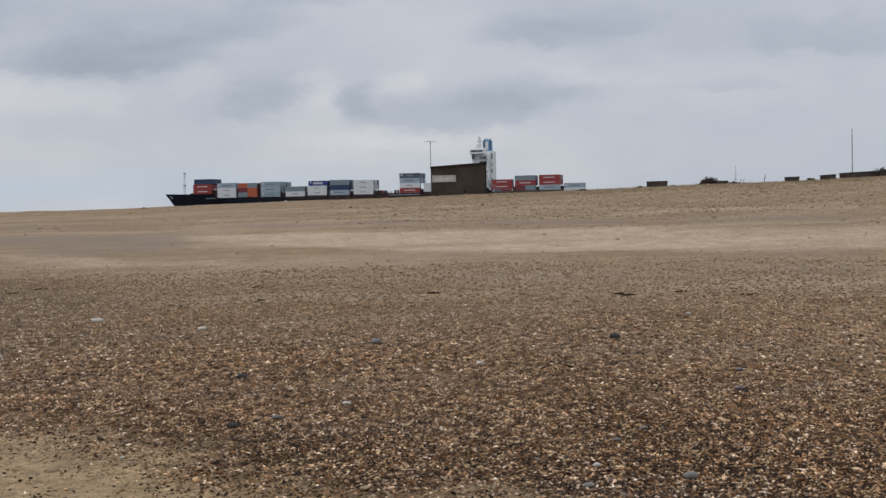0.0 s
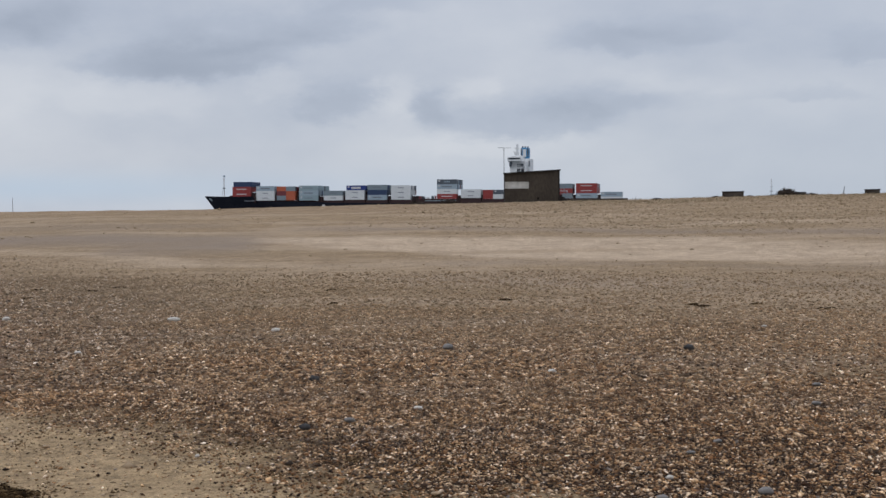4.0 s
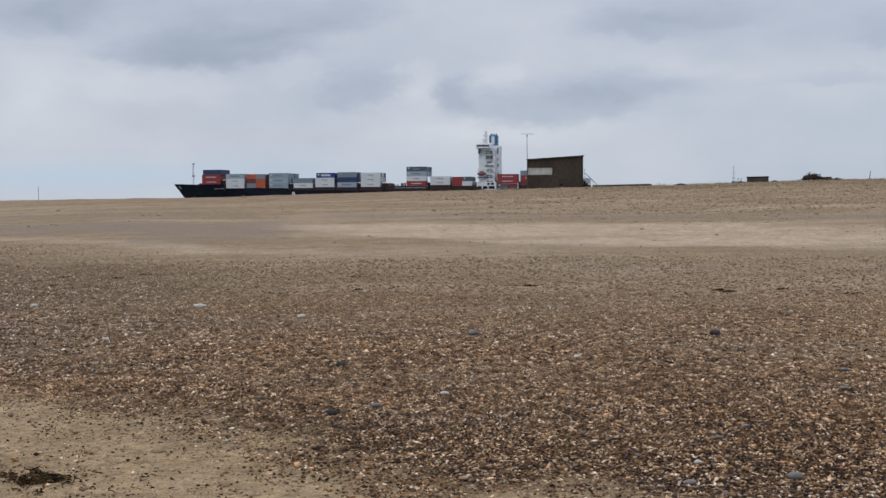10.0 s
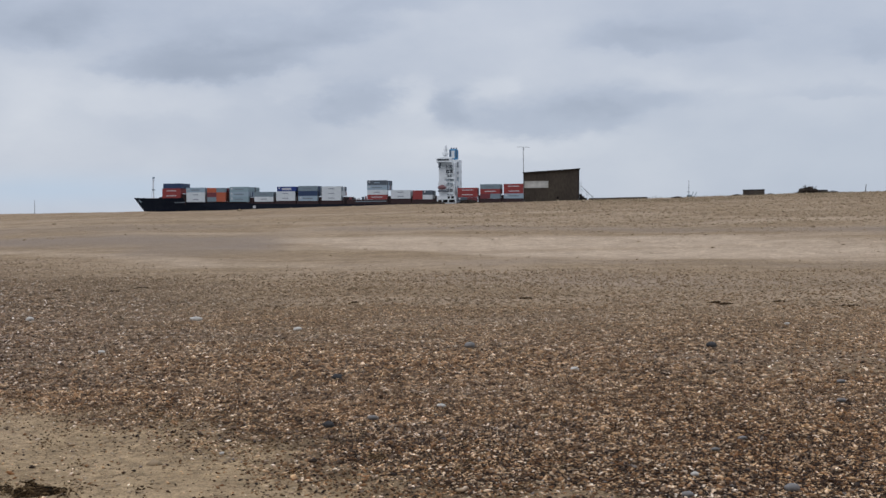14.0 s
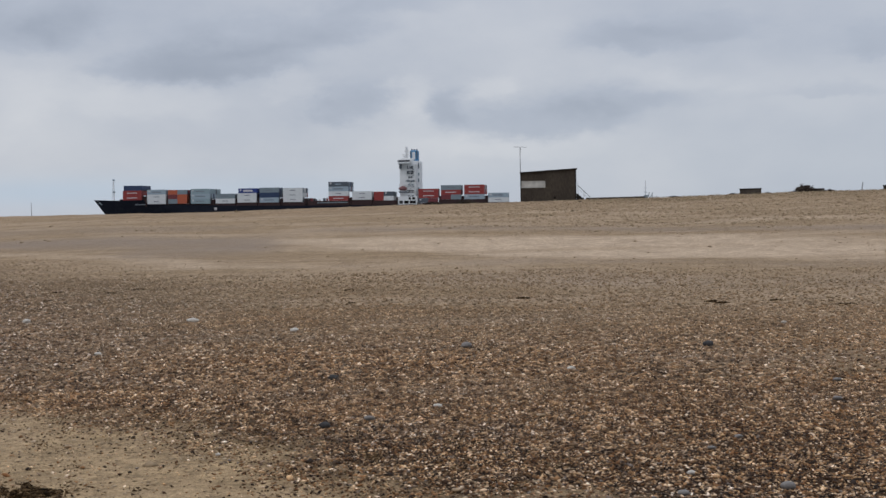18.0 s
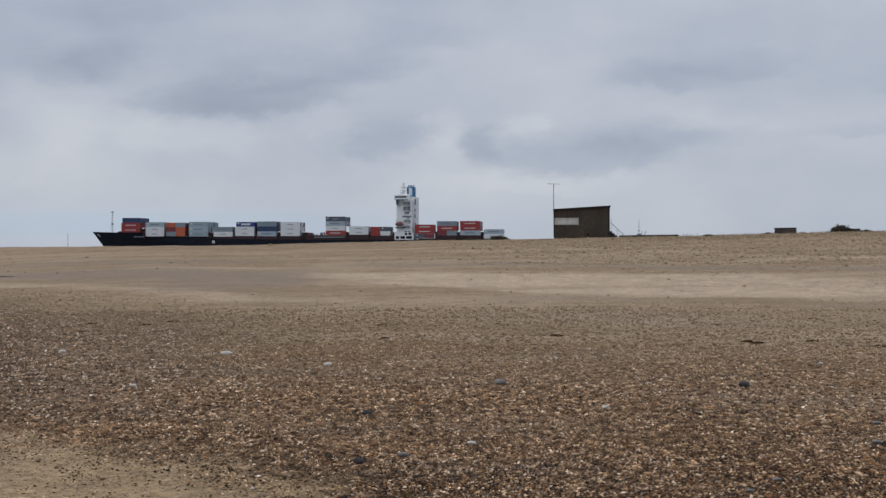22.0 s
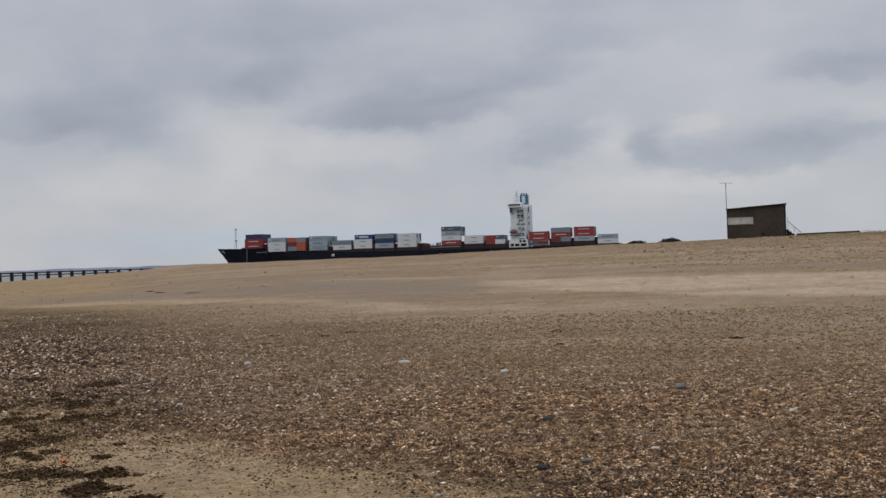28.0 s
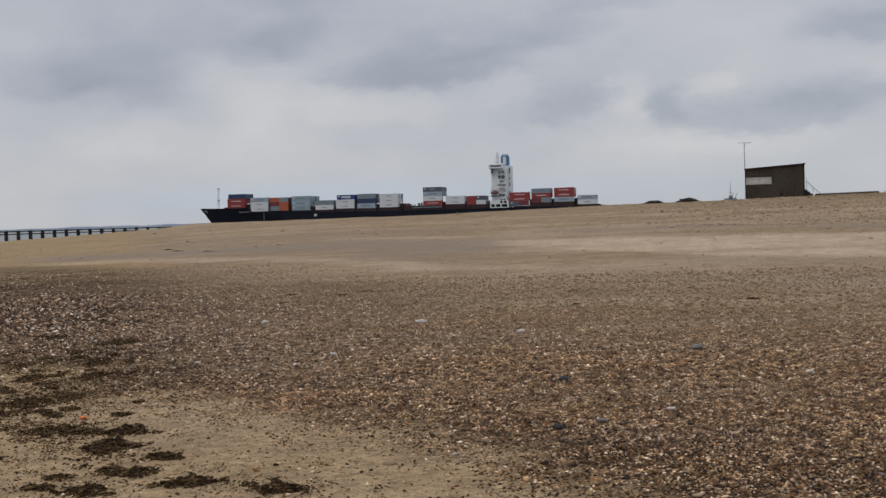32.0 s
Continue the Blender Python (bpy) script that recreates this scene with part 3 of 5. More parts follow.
def fine_cover(x, y):
    """Drifts of fine grey shingle between the sand bands of the upper beach."""
    d = np.hypot(x, y)
    az = np.degrees(np.arctan2(-x, np.maximum(y, 0.1)))
    w = wobble(x, y, 7.0, 2.4) * 1.2 + wobble(x, y, 2.6, 0.8) * 0.5
    q = d + w
    g = 0.85 * lane(q, az, [8, 14, 20, 26], [49, 51.5, 57, 62], 5.0, 7.5, 29)
    g = g + 0.55 * lane(q, az, [9, 13, 17], [43, 43.5, 42], 3.0, 8, 15)
    g = g + 0.60 * lane(q, az, [-20, -12, 0, 6], [51.5, 54, 56.5, 58], 2.0, -24, 6)
    g = g + 0.32 * lane(q, az, [-20, -4], [33.0, 34.6], 1.2, -24, 0)
    g = g + 0.26 * lane(q, az, [-20, 0], [26.5, 27.5], 2.6, -24, 1)
    g = g + 0.45 * lane(q, az, [10, 20], [64, 70], 4.0, 9, 24)
    return clamp01(g)


def dry_sand(x, y):
    """Pale wind-blown sand."""
    d = np.hypot(x, y)
    az = np.degrees(np.arctan2(-x, np.maximum(y, 0.1)))
    w = wobble(x, y, 11.0, 0.3)
    q = d + wobble(x, y, 6.0, 1.7) * 0.8
    low = np.interp(az, [-20, -10, -3, 4, 9, 12], [34.6, 36.0, 36.8, 43.2, 48.0, 52.0])
    top = np.interp(az, [-20, -10, -3, 4, 9, 12], [46.0, 48.5, 50.2, 51.0, 53.0, 53.5])
    band = smooth((q - low) / 1.6 + 0.5) * smooth((top - q) / 4.0 + 0.5) * smooth((11 - az) / 4) * np.interp(az, [-20, -13, 0, 9], [0.62, 0.86, 0.82, 0.62])
    left = 0.62 * lane(q, az, [9, 12, 14.4, 17, 20, 26], [36.5, 38, 40.4, 43.8, 48.5, 54], 2.2, 11, 29) + 0.24 * lane(q, az, [-4, 4, 10], [31.5, 33, 36], 1.6, -4, 12)
    thin = 0.30 * lane(q, az, [10, 16], [56.5, 58.5], 1.3, 10, 16) + 0.36 * lane(q, az, [-4, 8], [59.5, 60], 1.6, -5, 7) + 0.30 * lane(q, az, [-20, -4], [58.5, 64], 2.2, -24, -4)
    near = smooth((near_sand_edge(x) + 0.4 - y) / 1.5) * 0.16
    return clamp01(0.14 + band + left + thin + near)


def build_ground():
    s = np.linspace(-1, 1, 381)
    xs = np.sinh(s * 7.6) / np.sinh(7.6) * 4400
    s = np.linspace(0, 1, 360)
    ys = np.concatenate([-np.geomspace(4400, 2, 24), np.linspace(-1, 4, 8), 4 + (np.sinh(s[1:] * 7.4) / np.sinh(7.4)) * 4400])
    nx, ny = len(xs), len(ys)
    X, Y = np.meshgrid(xs, ys)
    Z = height(X, Y)
    me = bpy.data.meshes.new("ground")
    i = np.arange((ny - 1) * nx).reshape(ny - 1, nx)[:, :-1].ravel()
    faces = np.stack([i, i + 1, i + nx + 1, i + nx], 1)
    me.from_pydata(np.stack([X.ravel(), Y.ravel(), Z.ravel()], 1).tolist(), [], faces.tolist())
    me.polygons.foreach_set("use_smooth", [True] * len(me.polygons))
    d = np.hypot(X, Y)
    az = np.degrees(np.arctan2(-X, np.maximum(Y, 0.1)))
    grassy = 0.85 * smooth((d - 74) / 14) * smooth((24 - az) / 16) * smooth((Y - 20) / 30)
    for name, values in (("gravel", gravel_cover(X, Y)), ("dry", dry_sand(X, Y)), ("grassy", grassy), ("fine_shingle", fine_cover(X, Y))):
        me.attributes.new(name, "FLOAT", "POINT").data.foreach_set("value", np.asarray(values, float).ravel())
    me.materials.append(MAT["ground"])
    tagged(new("ground", me), "sand and flint shingle beach rising to a low bank", "beach", kind="structure")
    # the sea behind the bank
    bm = bmesh.new()
    bmesh.ops.create_grid(bm, x_segments=40, y_segments=40, size=4700)
    me = mesh_of("water", bm, MAT["water"])
    ob = new("water", me)
    ob.location = (0, 0, SEA)
    tagged(ob, "flat grey sea behind the beach", "sea", kind="structure")
    # low wooded shore far across the water
    bm = bmesh.new()
    prev = None
    for k in range(141):
        az = radians(44 - k * 0.62)
        r = 3600.0
        hgt = 12 + 1.6 * math.sin(k * 0.23) + 1.1 * math.sin(k * 0.71 + 1) + 1.6 * math.sin(k * 1.9) + random.uniform(-0.8, 0.8)
        hgt *= 0.58 + 0.47 * smooth(np.array((k - 30) / 40.0))
        ring = [bm.verts.new((-math.sin(az) * q, math.cos(az) * q, z)) for q, z in
                ((r, SEA - 1), (r + 25, SEA + 2), (r + 60, SEA + float(hgt) * 0.9), (r + 120, SEA + float(hgt)), (r + 300, SEA - 1))]
        if prev:
            for a in range(4):
                bm.faces.new((prev[a], ring[a], ring[a + 1], prev[a + 1]))
        prev = ring
    tagged(new("backdrop", mesh_of("backdrop", bm, MAT["far_land"], False)), "low hazy wooded shore beyond the sea", "shore", kind="structure")


build_ground()


# ---------------------------------------------------------------- shingle
def rock_shapes():
    """Unit shapes: a small faceted pebble and a rounder one."""
    o = np.array([(1, 0, 0), (-1, 0, 0), (0, 1, 0), (0, -1, 0), (0, 0, 1), (0, 0, -1)], float)
    of = np.array([(0, 2, 4), (2, 1, 4), (1, 3, 4), (3, 0, 4), (2, 0, 5), (1, 2, 5), (3, 1, 5), (0, 3, 5)])
    bm = bmesh.new()
    bmesh.ops.create_icosphere(bm, subdivisions=1, radius=1.0)
    iv = np.array([v.co[:] for v in bm.verts])
    fi = np.array([[v.index for v in f.verts] for f in bm.faces])
    bm.free()
    return (o, of), (iv, fi)


def pebbles(count, d0, d1, size, shape, rng, spread, sandy=0.04):
    """Vertices and faces of scattered stones between two ranges, thinned by the shingle cover."""
    base, faces = shape
    az = np.radians(rng.uniform(-27.5, 33.0, count))
    d = np.sqrt(rng.uniform(d0 ** 2, d1 ** 2, count))
    x, y = -np.sin(az) * d, np.cos(az) * d
    patch = wobble(x, y, 0.55, 0.2) * 0.5 + wobble(x, y, 0.2, 1.0) * 0.4
    keep = rng.uniform(0, 1, count) < np.maximum(gravel_cover(x, y) * (0.95 + 0.35 * patch), sandy)
    x, y = x[keep], y[keep]
    n = len(x)
    r = size * 1.15 * np.exp(np.clip(rng.normal(0, spread, n), -1.0, 0.55))
    lx, ly, lz = r * rng.uniform(0.9, 1.7, n), r * rng.uniform(0.65, 1.1, n), r * rng.uniform(0.34, 0.70, n)
    a = rng.uniform(0, 2 * np.pi, n)
    v = base[None] * (1 + rng.uniform(-0.22, 0.22, (n, len(base), 1)))
    v = v * np.stack([lx, ly, lz], 1)[:, None, :]
    tilt = rng.normal(0, 0.25, n)[:, None]
    vz = v[..., 2] + v[..., 0] * tilt
    vx = v[..., 0] * np.cos(a)[:, None] - v[..., 1] * np.sin(a)[:, None]
    vy = v[..., 0] * np.sin(a)[:, None] + v[..., 1] * np.cos(a)[:, None]
    z = height(x, y) + lz * rng.uniform(0.15, 0.95, n)
    out = np.stack([vx + x[:, None], vy + y[:, None], vz + z[:, None]], -1).reshape(-1, 3)
    f = (faces[None] + (np.arange(n) * len(base))[:, None, None]).reshape(-1, 3)
    return out, f


def build_shingle():
    rng = np.random.default_rng(7)
    octa, ico = rock_shapes()
    sets = [pebbles(95000, 5.8, 11.5, 0.0052, octa, rng, 0.40, 0.008), pebbles(105000, 5.8, 11.5, 0.0082, octa, rng, 0.36, 0.003), pebbles(4000, 5.8, 14, 0.0130, ico, rng, 0.25, 0.0),
            pebbles(145000, 11.5, 20, 0.0108, octa, rng, 0.40, 0.02), pebbles(4000, 13, 24, 0.019, octa, rng, 0.25),
            pebbles(80000, 19, 31, 0.0180, octa, rng, 0.36, 0.0), pebbles(48000, 29, 46, 0.0170, octa, rng, 0.35, 0.0)]
    scatter_mesh("shingle", sets, MAT["pebbles"], "loose brown, grey and cream flint pebbles", "shingle")
    # lumps of sand and dead plants that roughen the upper beach
    lumps = [clods(60000, 5.8, 13, 0.0065, octa, rng, 0.55, True), clods(12000, 24, 41, 0.014, octa, rng, 0.5), clods(22000, 38, 66, 0.026, octa, rng, 0.5), clods(56000, 56, 100, 0.036, octa, rng, 0.9)]
    scatter_mesh("sand_clods", lumps, MAT["clods"], "small lumps of sand and dry plants on the bank", "sand")


def clods(count, d0, d1, size, shape, rng, share, near=False):
    """Flattened lumps, fewer on the pale blown sand."""
    base, faces = shape
    az = np.radians(rng.uniform(-27.5, 33.0, count))
    d = np.sqrt(rng.uniform(d0 ** 2, d1 ** 2, count))
    x, y = -np.sin(az) * d, np.cos(az) * d
    patch = wobble(x, y, 5.0, 0.9) * 0.4 + wobble(x, y, 1.9, 2.0) * 0.4
    right = 0.05 + 0.95 * smooth((4 - np.degrees(az)) / 10)
    if near:
        right = 1.2 * smooth((near_sand_edge(x) + 1.2 - y) / 1.6) * smooth(0.5 + wobble(x, y, 0.5, 0.3) + wobble(x, y, 0.22, 6.0) * 0.6)
    keep = rng.uniform(0, 1, count) < share * right * (1.05 - dry_sand(x, y)) * (0.75 + patch)
    x, y = x[keep], y[keep]
    n = len(x)
    r = size * np.exp(rng.normal(0, 0.4, n))
    v = base[None] * (1 + rng.uniform(-0.3, 0.3, (n, len(base), 1))) * np.stack([r * rng.uniform(0.8, 1.7, n), r * rng.uniform(0.8, 1.7, n), r * rng.uniform(0.4, 0.9, n)], 1)[:, None, :]
    at = np.stack([x, y, height(x, y) + r * 0.12], -1)
    return (v + at[:, None, :]).reshape(-1, 3), (faces[None] + (np.arange(n) * len(base))[:, None, None]).reshape(-1, 3)


def scatter_mesh(name, sets, material, label, category):
    vs, fs, at = [], [], 0
    for v, f in sets:
        vs.append(v)
        fs.append(f + at)
        at += len(v)
    v, f = np.concatenate(vs), np.concatenate(fs)
    me = bpy.data.meshes.new(name)
    me.vertices.add(len(v))
    me.vertices.foreach_set("co", v.ravel())
    me.loops.add(f.size)
    me.loops.foreach_set("vertex_index", f.ravel().astype(np.int32))
    me.polygons.add(len(f))
    me.polygons.foreach_set("loop_start", np.arange(0, f.size, 3, dtype=np.int32))
    me.polygons.foreach_set("use_smooth", np.ones(len(f), bool))
    me.update(calc_edges=True)
    me.materials.append(material)
    tagged(new(name, me), label, category, kind="stuff")


def lumpy(seed, sx, sy, sz, rough=0.22, sub=2):
    """An irregular rounded stone."""
    bm = bmesh.new()
    bmesh.ops.create_icosphere(bm, subdivisions=sub, radius=1.0)
    for v in bm.verts:
        k = 1 + rough * noise.noise(v.co * 1.3 + Vector((seed * 3.1, seed * 1.7, 0))) + rough * 0.5 * noise.noise(v.co * 3.1 + Vector((0, seed, 2)))
        v.co = Vector((v.co.x * sx, v.co.y * sy, v.co.z * sz)) * k
    return bm


# single stones that stand out: x, y, half length, kind
STONES = [
    (-3.59, 17.54, 0.095, "white"), (-1.94, 16.14, 0.058, "white"), (0.32, 13.91, 0.068, "grey"), (3.13, 13.93, 0.070, "dark"), (1.31, 11.83, 0.042, "white"),
    (-1.00, 11.41, 0.052, "dark"), (-0.01, 9.75, 0.039, "white"), (-0.53, 9.15, 0.045, "grey"), (-0.84, 8.82, 0.043, "dark"), (3.64, 10.93, 0.041, "grey"),
    (3.26, 9.78, 0.041, "grey"), (3.14, 10.81, 0.040, "tan"), (1.80, 7.89, 0.032, "grey"), (1.36, 6.62, 0.036, "grey"), (1.98, 6.77, 0.044, "grey"),
    (0.10, 6.74, 0.030, "tan"), (-3.90, 13.74, 0.045, "white"), (-1.44, 7.81, 0.018, "white"), (-2.53, 8.16, 0.031, "tan"), (4.73, 16.45, 0.046, "white"),
    (1.51, 7.16, 0.026, "white"), (2.07, 8.25, 0.034, "grey"), (-5.25, 12.89, 0.037, "white"), (-6.10, 17.80, 0.059, "white"), (0.79, 9.23, 0.037, "tan"),
]


def build_stones():
    words = {"white": "pale chalky flint cobble lying on the shingle", "dark": "dark grey flint cobble half sunk in shingle",
             "grey": "blue-grey flat flint pebble on the beach", "tan": "tan-brown rounded flint on the beach"}
    for i, (x, y, r, kind) in enumerate(STONES):
        flat = 0.58 if kind == "dark" else 0.36 + 0.1 * (i % 3)
        ob = new("beach_stone", mesh_of("beach_stone", lumpy(i + 1, r, r * 0.72, r * flat, 0.34), MAT["stone_" + kind], False))
        ob.matrix_world = pose(x, y, float(height(x, y)) + r * flat * 0.45 + 0.012, 0, 0, (i * 47) % 50 - 25)
        tagged(ob, words[kind], "stone", "beach stones")


def weed_strands(bm, rng, spots, count, long, wide):
    """Torn flat strands lying about the given spots (x, y, z, spread)."""
    for _ in range(count):
        x, y, z, spread = rng.choice(spots)
        p = Vector((x + rng.gauss(0, spread), y + rng.gauss(0, spread * 0.9), z + abs(rng.gauss(0, 0.45)) * spread))
        a, ln = rng.uniform(0, math.tau), rng.uniform(0.35, 1.0) * long
        w = rng.uniform(0.4, 1.0) * wide
        way = Vector((math.cos(a), math.sin(a), rng.uniform(-0.2, 0.3))) * ln
        side = Vector((-math.sin(a), math.cos(a), rng.uniform(-0.6, 0.6))) * w
        bend = Vector((rng.uniform(-0.3, 0.3) * ln, rng.uniform(-0.3, 0.3) * ln, rng.uniform(0.0, 0.35) * ln))
        q = [p - way, p + bend + side, p + way, p + bend - side]
        vs = [bm.verts.new(c) for c in q] + [bm.verts.new(c - Vector((0, 0, 0.006))) for c in q]
        for f in ((0, 3, 2, 1), (4, 5, 6, 7), (0, 1, 5, 4), (1, 2, 6, 5), (2, 3, 7, 6), (3, 0, 4, 7)):
            bm.faces.new([vs[i] for i in f])


def ragged(x, y, seed):
    """Uneven growth of a weed mat, about -1 to 1, with holes and tongues."""
    q = Vector((x, y, seed * 5.37))
    return noise.noise(q * 4.2) * 0.75 + noise.noise(q * 11.0) * 0.5 + noise.noise(q * 27.0) * 0.3


def weed_clump(seed, length, width, tall):
    """A low, torn mat with holes, and the loose strands on and around it."""
    rng = random.Random(seed)
    step = max(0.011, max(length, width) / 26)
    nx, ny = int(length * 1.5 / step), int(width * 1.5 / step)
    bm = bmesh.new()
    grid, spots = {}, []
    for i in range(-nx, nx + 1):
        for j in range(-ny, ny + 1):
            x, y = i * step, j * step
            f = 0.25 - (x / length) ** 2 * 0.60 - (y / width) ** 2 * 0.60 + ragged(x, y, seed) * 0.95
            if f > 0:
                z = tall * min(1.0, f * 1.5) * (0.45 + 0.75 * abs(noise.noise(Vector((x * 34, y * 34, seed))))) - 0.004
                grid[i, j] = bm.verts.new((x + rng.uniform(-0.3, 0.3) * step, y + rng.uniform(-0.3, 0.3) * step, z))
                if rng.random() < 0.5:
                    spots.append((x, y, max(z, 0), step * 1.4))
            elif f > -0.25 and rng.random() < 0.06:
                spots.append((x, y, 0.002, step * 1.5))
    # keep the largest patch that hangs together
    seen, best = set(), []
    for start in grid:
        heap, todo = [], [start]
        while todo:
            c = todo.pop()
            if c in seen or c not in grid:
                continue
            seen.add(c)
            heap.append(c)
            todo += [(c[0] + 1, c[1]), (c[0] - 1, c[1]), (c[0], c[1] + 1), (c[0], c[1] - 1)]
        if len(heap) > len(best):
            best = heap
    grid = {c: grid[c] for c in best}
    for (i, j), v in list(grid.items()):
        q = [grid.get(c) for c in ((i, j), (i + 1, j), (i + 1, j + 1), (i, j + 1))]
        if all(q):
            bm.faces.new(q)
    rim = [e for e in bm.edges if e.is_boundary]
    skirt = bmesh.ops.extrude_edge_only(bm, edges=rim)["geom"]
    for v in skirt:
        if isinstance(v, bmesh.types.BMVert):
            v.co.z = -0.03
    bmesh.ops.delete(bm, geom=[v for v in bm.verts if not v.link_faces], context="VERTS")
    strands = bmesh.new()
    weed_strands(strands, rng, spots or [(0, 0, 0, 0.02)], int(220 + 1500 * length), 0.028, 0.0050)
    return bm, strands


# heaps of cast-up weed: x, y, half length, half width, height
WEED = [
    (-7.28, 14.98, 0.26, 0.34, 0.10), (-6.50, 12.95, 0.16, 0.22, 0.06), (-8.67, 15.9, 0.20, 0.30, 0.05), (-6.72, 11.9, 0.24, 0.18, 0.05), (-5.90, 10.22, 0.24, 0.18, 0.06),
    (-5.42, 9.75, 0.12, 0.10, 0.05), (-4.66, 8.66, 0.32, 0.17, 0.08), (-4.12, 8.60, 0.21, 0.20, 0.11), (-4.03, 8.08, 0.26, 0.16, 0.08), (-3.43, 7.78, 0.15, 0.10, 0.04),
    (-3.40, 7.25, 0.20, 0.12, 0.05), (-2.96, 6.94, 0.23, 0.14, 0.09), (-3.83, 6.88, 0.14, 0.10, 0.06), (-3.57, 6.80, 0.22, 0.12, 0.07), (-2.42, 6.86, 0.23, 0.12, 0.08),
]
# thin dark wrack on the upper beach: x, y, half length
WRACK = [
    (1.5, 21.7, 0.14), (4.7, 20.0, 0.14), (4.6, 20.3, 0.09), (6.6, 19.3, 0.19), (-6.4, 25.7, 0.16), (-6.7, 24.7, 0.11), (-7.9, 25.0, 0.17), (-7.3, 22.4, 0.10),
    (-1.5, 20.8, 0.08), (5.7, 20.3, 0.09), (-1.8, 24.3, 0.10), (-25.5, 59.9, 0.40), (-20.9, 53.6, 0.32), (-24.0, 57.5, 0.30), (-9.0, 16.2, 0.12),
]


def strewn(x, y):
    """Share of the sand that is littered with weed: dense at the strandline, in streaks."""
    edge = float(near_sand_edge(x))
    dense = max(0.0, min(1.0, (-x - 2.9 - 0.30 * (y - 6)) / 1.3))
    tide = max(0.0, 1.0 - abs(y - 6.85 - 0.12 * x) / 0.45) * max(0.0, min(1.0, (-x - 1.2) / 1.0)) * 0.6
    seaward = max(0.0, min(1.0, (y - 7.6 - 0.9 * (-x - 4.0)) / 0.8 + 0.5)) if x < -4.0 else 1.0
    return max(dense * (0.25 + 0.75 * seaward), tide) * max(0.0, min(1.0, (edge + 2.6 - y) / 1.5))


def build_weed_litter():
    """Torn bits of weed over the strandline, and crumbs thinly over the rest of the sand."""
    rng = random.Random(77)
    bits, crumbs = [], []
    while len(bits) < 1500:
        x, y = rng.uniform(-9.5, -1.0), rng.uniform(5.8, 16.5)
        streak = noise.noise(Vector((x * 1.3, y * 1.1, 3))) + 0.7 * noise.noise(Vector((x * 4.0, y * 3.4, 8)))
        if rng.random() < strewn(x, y) and streak > rng.uniform(0.0, 0.45):
            bits.append((x, y, float(height(x, y)) + 0.004, rng.uniform(0.02, 0.07)))
    while len(crumbs) < 700:
        x, y = rng.uniform(-8.5, 0.8), rng.uniform(5.6, 13.5)
        if y < float(near_sand_edge(x)) + 1.5 and rng.random() < 0.12 + strewn(x, y):
            crumbs.append((x, y, float(height(x, y)) + 0.003, rng.uniform(0.03, 0.12)))
    bm = bmesh.new()
    weed_strands(bm, rng, bits, 5200, 0.026, 0.0075)
    tagged(new("seaweed_scraps", mesh_of("seaweed_scraps", bm, MAT["scraps"])), "torn dark seaweed scraps strewn along the strandline", "seaweed", kind="stuff")
    bm = bmesh.new()
    weed_strands(bm, rng, crumbs, 15000, 0.012, 0.0042)
    tagged(new("seaweed_litter", mesh_of("seaweed_litter", bm, MAT["crumbs"])), "crumbled brown seaweed strewn over the sand", "seaweed", kind="stuff")


def build_weed():
    for i, (x, y, a, b, h) in enumerate(WEED):
        mat, strands = weed_clump(i, a, b, h)
        ob = new("seaweed_clump", mesh_of("seaweed_clump", mat, MAT["weed"]))
        tagged(part("tangle", strands, MAT["strands"], ob), kind="stuff")
        ob.matrix_world = pose(x, y, float(height(x, y)) + 0.004, 0, 0, (i * 37) % 30 - 15)
        tagged(ob, "dried black-brown seaweed clump on bare sand", "seaweed", "seaweed on the strandline")
    # smaller tufts between the heaps
    rng = random.Random(8)
    count = 0
    while count < 50:
        x, y = rng.uniform(-8.6, -2.0), rng.uniform(6.4, 15.0)
        if rng.random() > strewn(x, y):
            continue
        a = rng.uniform(0.05, 0.12)
        mat, strands = weed_clump(100 + count, a, a * rng.uniform(0.6, 1.0), a * rng.uniform(0.25, 0.45))
        ob = new("seaweed_tuft", mesh_of("seaweed_tuft", mat, MAT["weed"]))
        tagged(part("tangle", strands, MAT["strands"], ob), kind="stuff")
        ob.matrix_world = pose(x, y, float(height(x, y)) + 0.004, 0, 0, rng.uniform(-30, 30))
        tagged(ob, "small tuft of dry dark seaweed on sand", "seaweed", "seaweed on the strandline")
        count += 1
    for x, y, r in ((-4.85, 9.33, 0.032), (-5.71, 10.26, 0.024)):
        ob = new("plastic_scrap", mesh_of("plastic_scrap", lumpy(91, r, r * 0.7, r * 0.45, 0.5), MAT["orange"]))
        ob.matrix_world = pose(x, y, float(height(x, y)) + r * 0.45, 8, 0, 20)
        tagged(ob, "small crumpled orange plastic scrap among seaweed", "litter", "litter")
    for i, (x, y, ln) in enumerate(WRACK):
        mat, strands = weed_clump(i + 60, ln, ln * 0.55, 0.03)
        ob = new("seaweed_wisp", mesh_of("seaweed_wisp", mat, MAT["weed"]))
        tagged(part("tangle", strands, MAT["strands"], ob), kind="stuff")
        ob.matrix_world = pose(x, y, float(height(x, y)) + 0.004, 0, 0, (i * 23) % 24 - 12)
        tagged(ob, "flat patch of dark dried weed on upper sand", "seaweed", "seaweed on the upper beach")


# ---------------------------------------------------------------- things on the bank
def at_bank(az, range_m):
    x, y = -math.sin(radians(az)) * range_m, math.cos(radians(az)) * range_m
    return x, y, float(height(x, y))


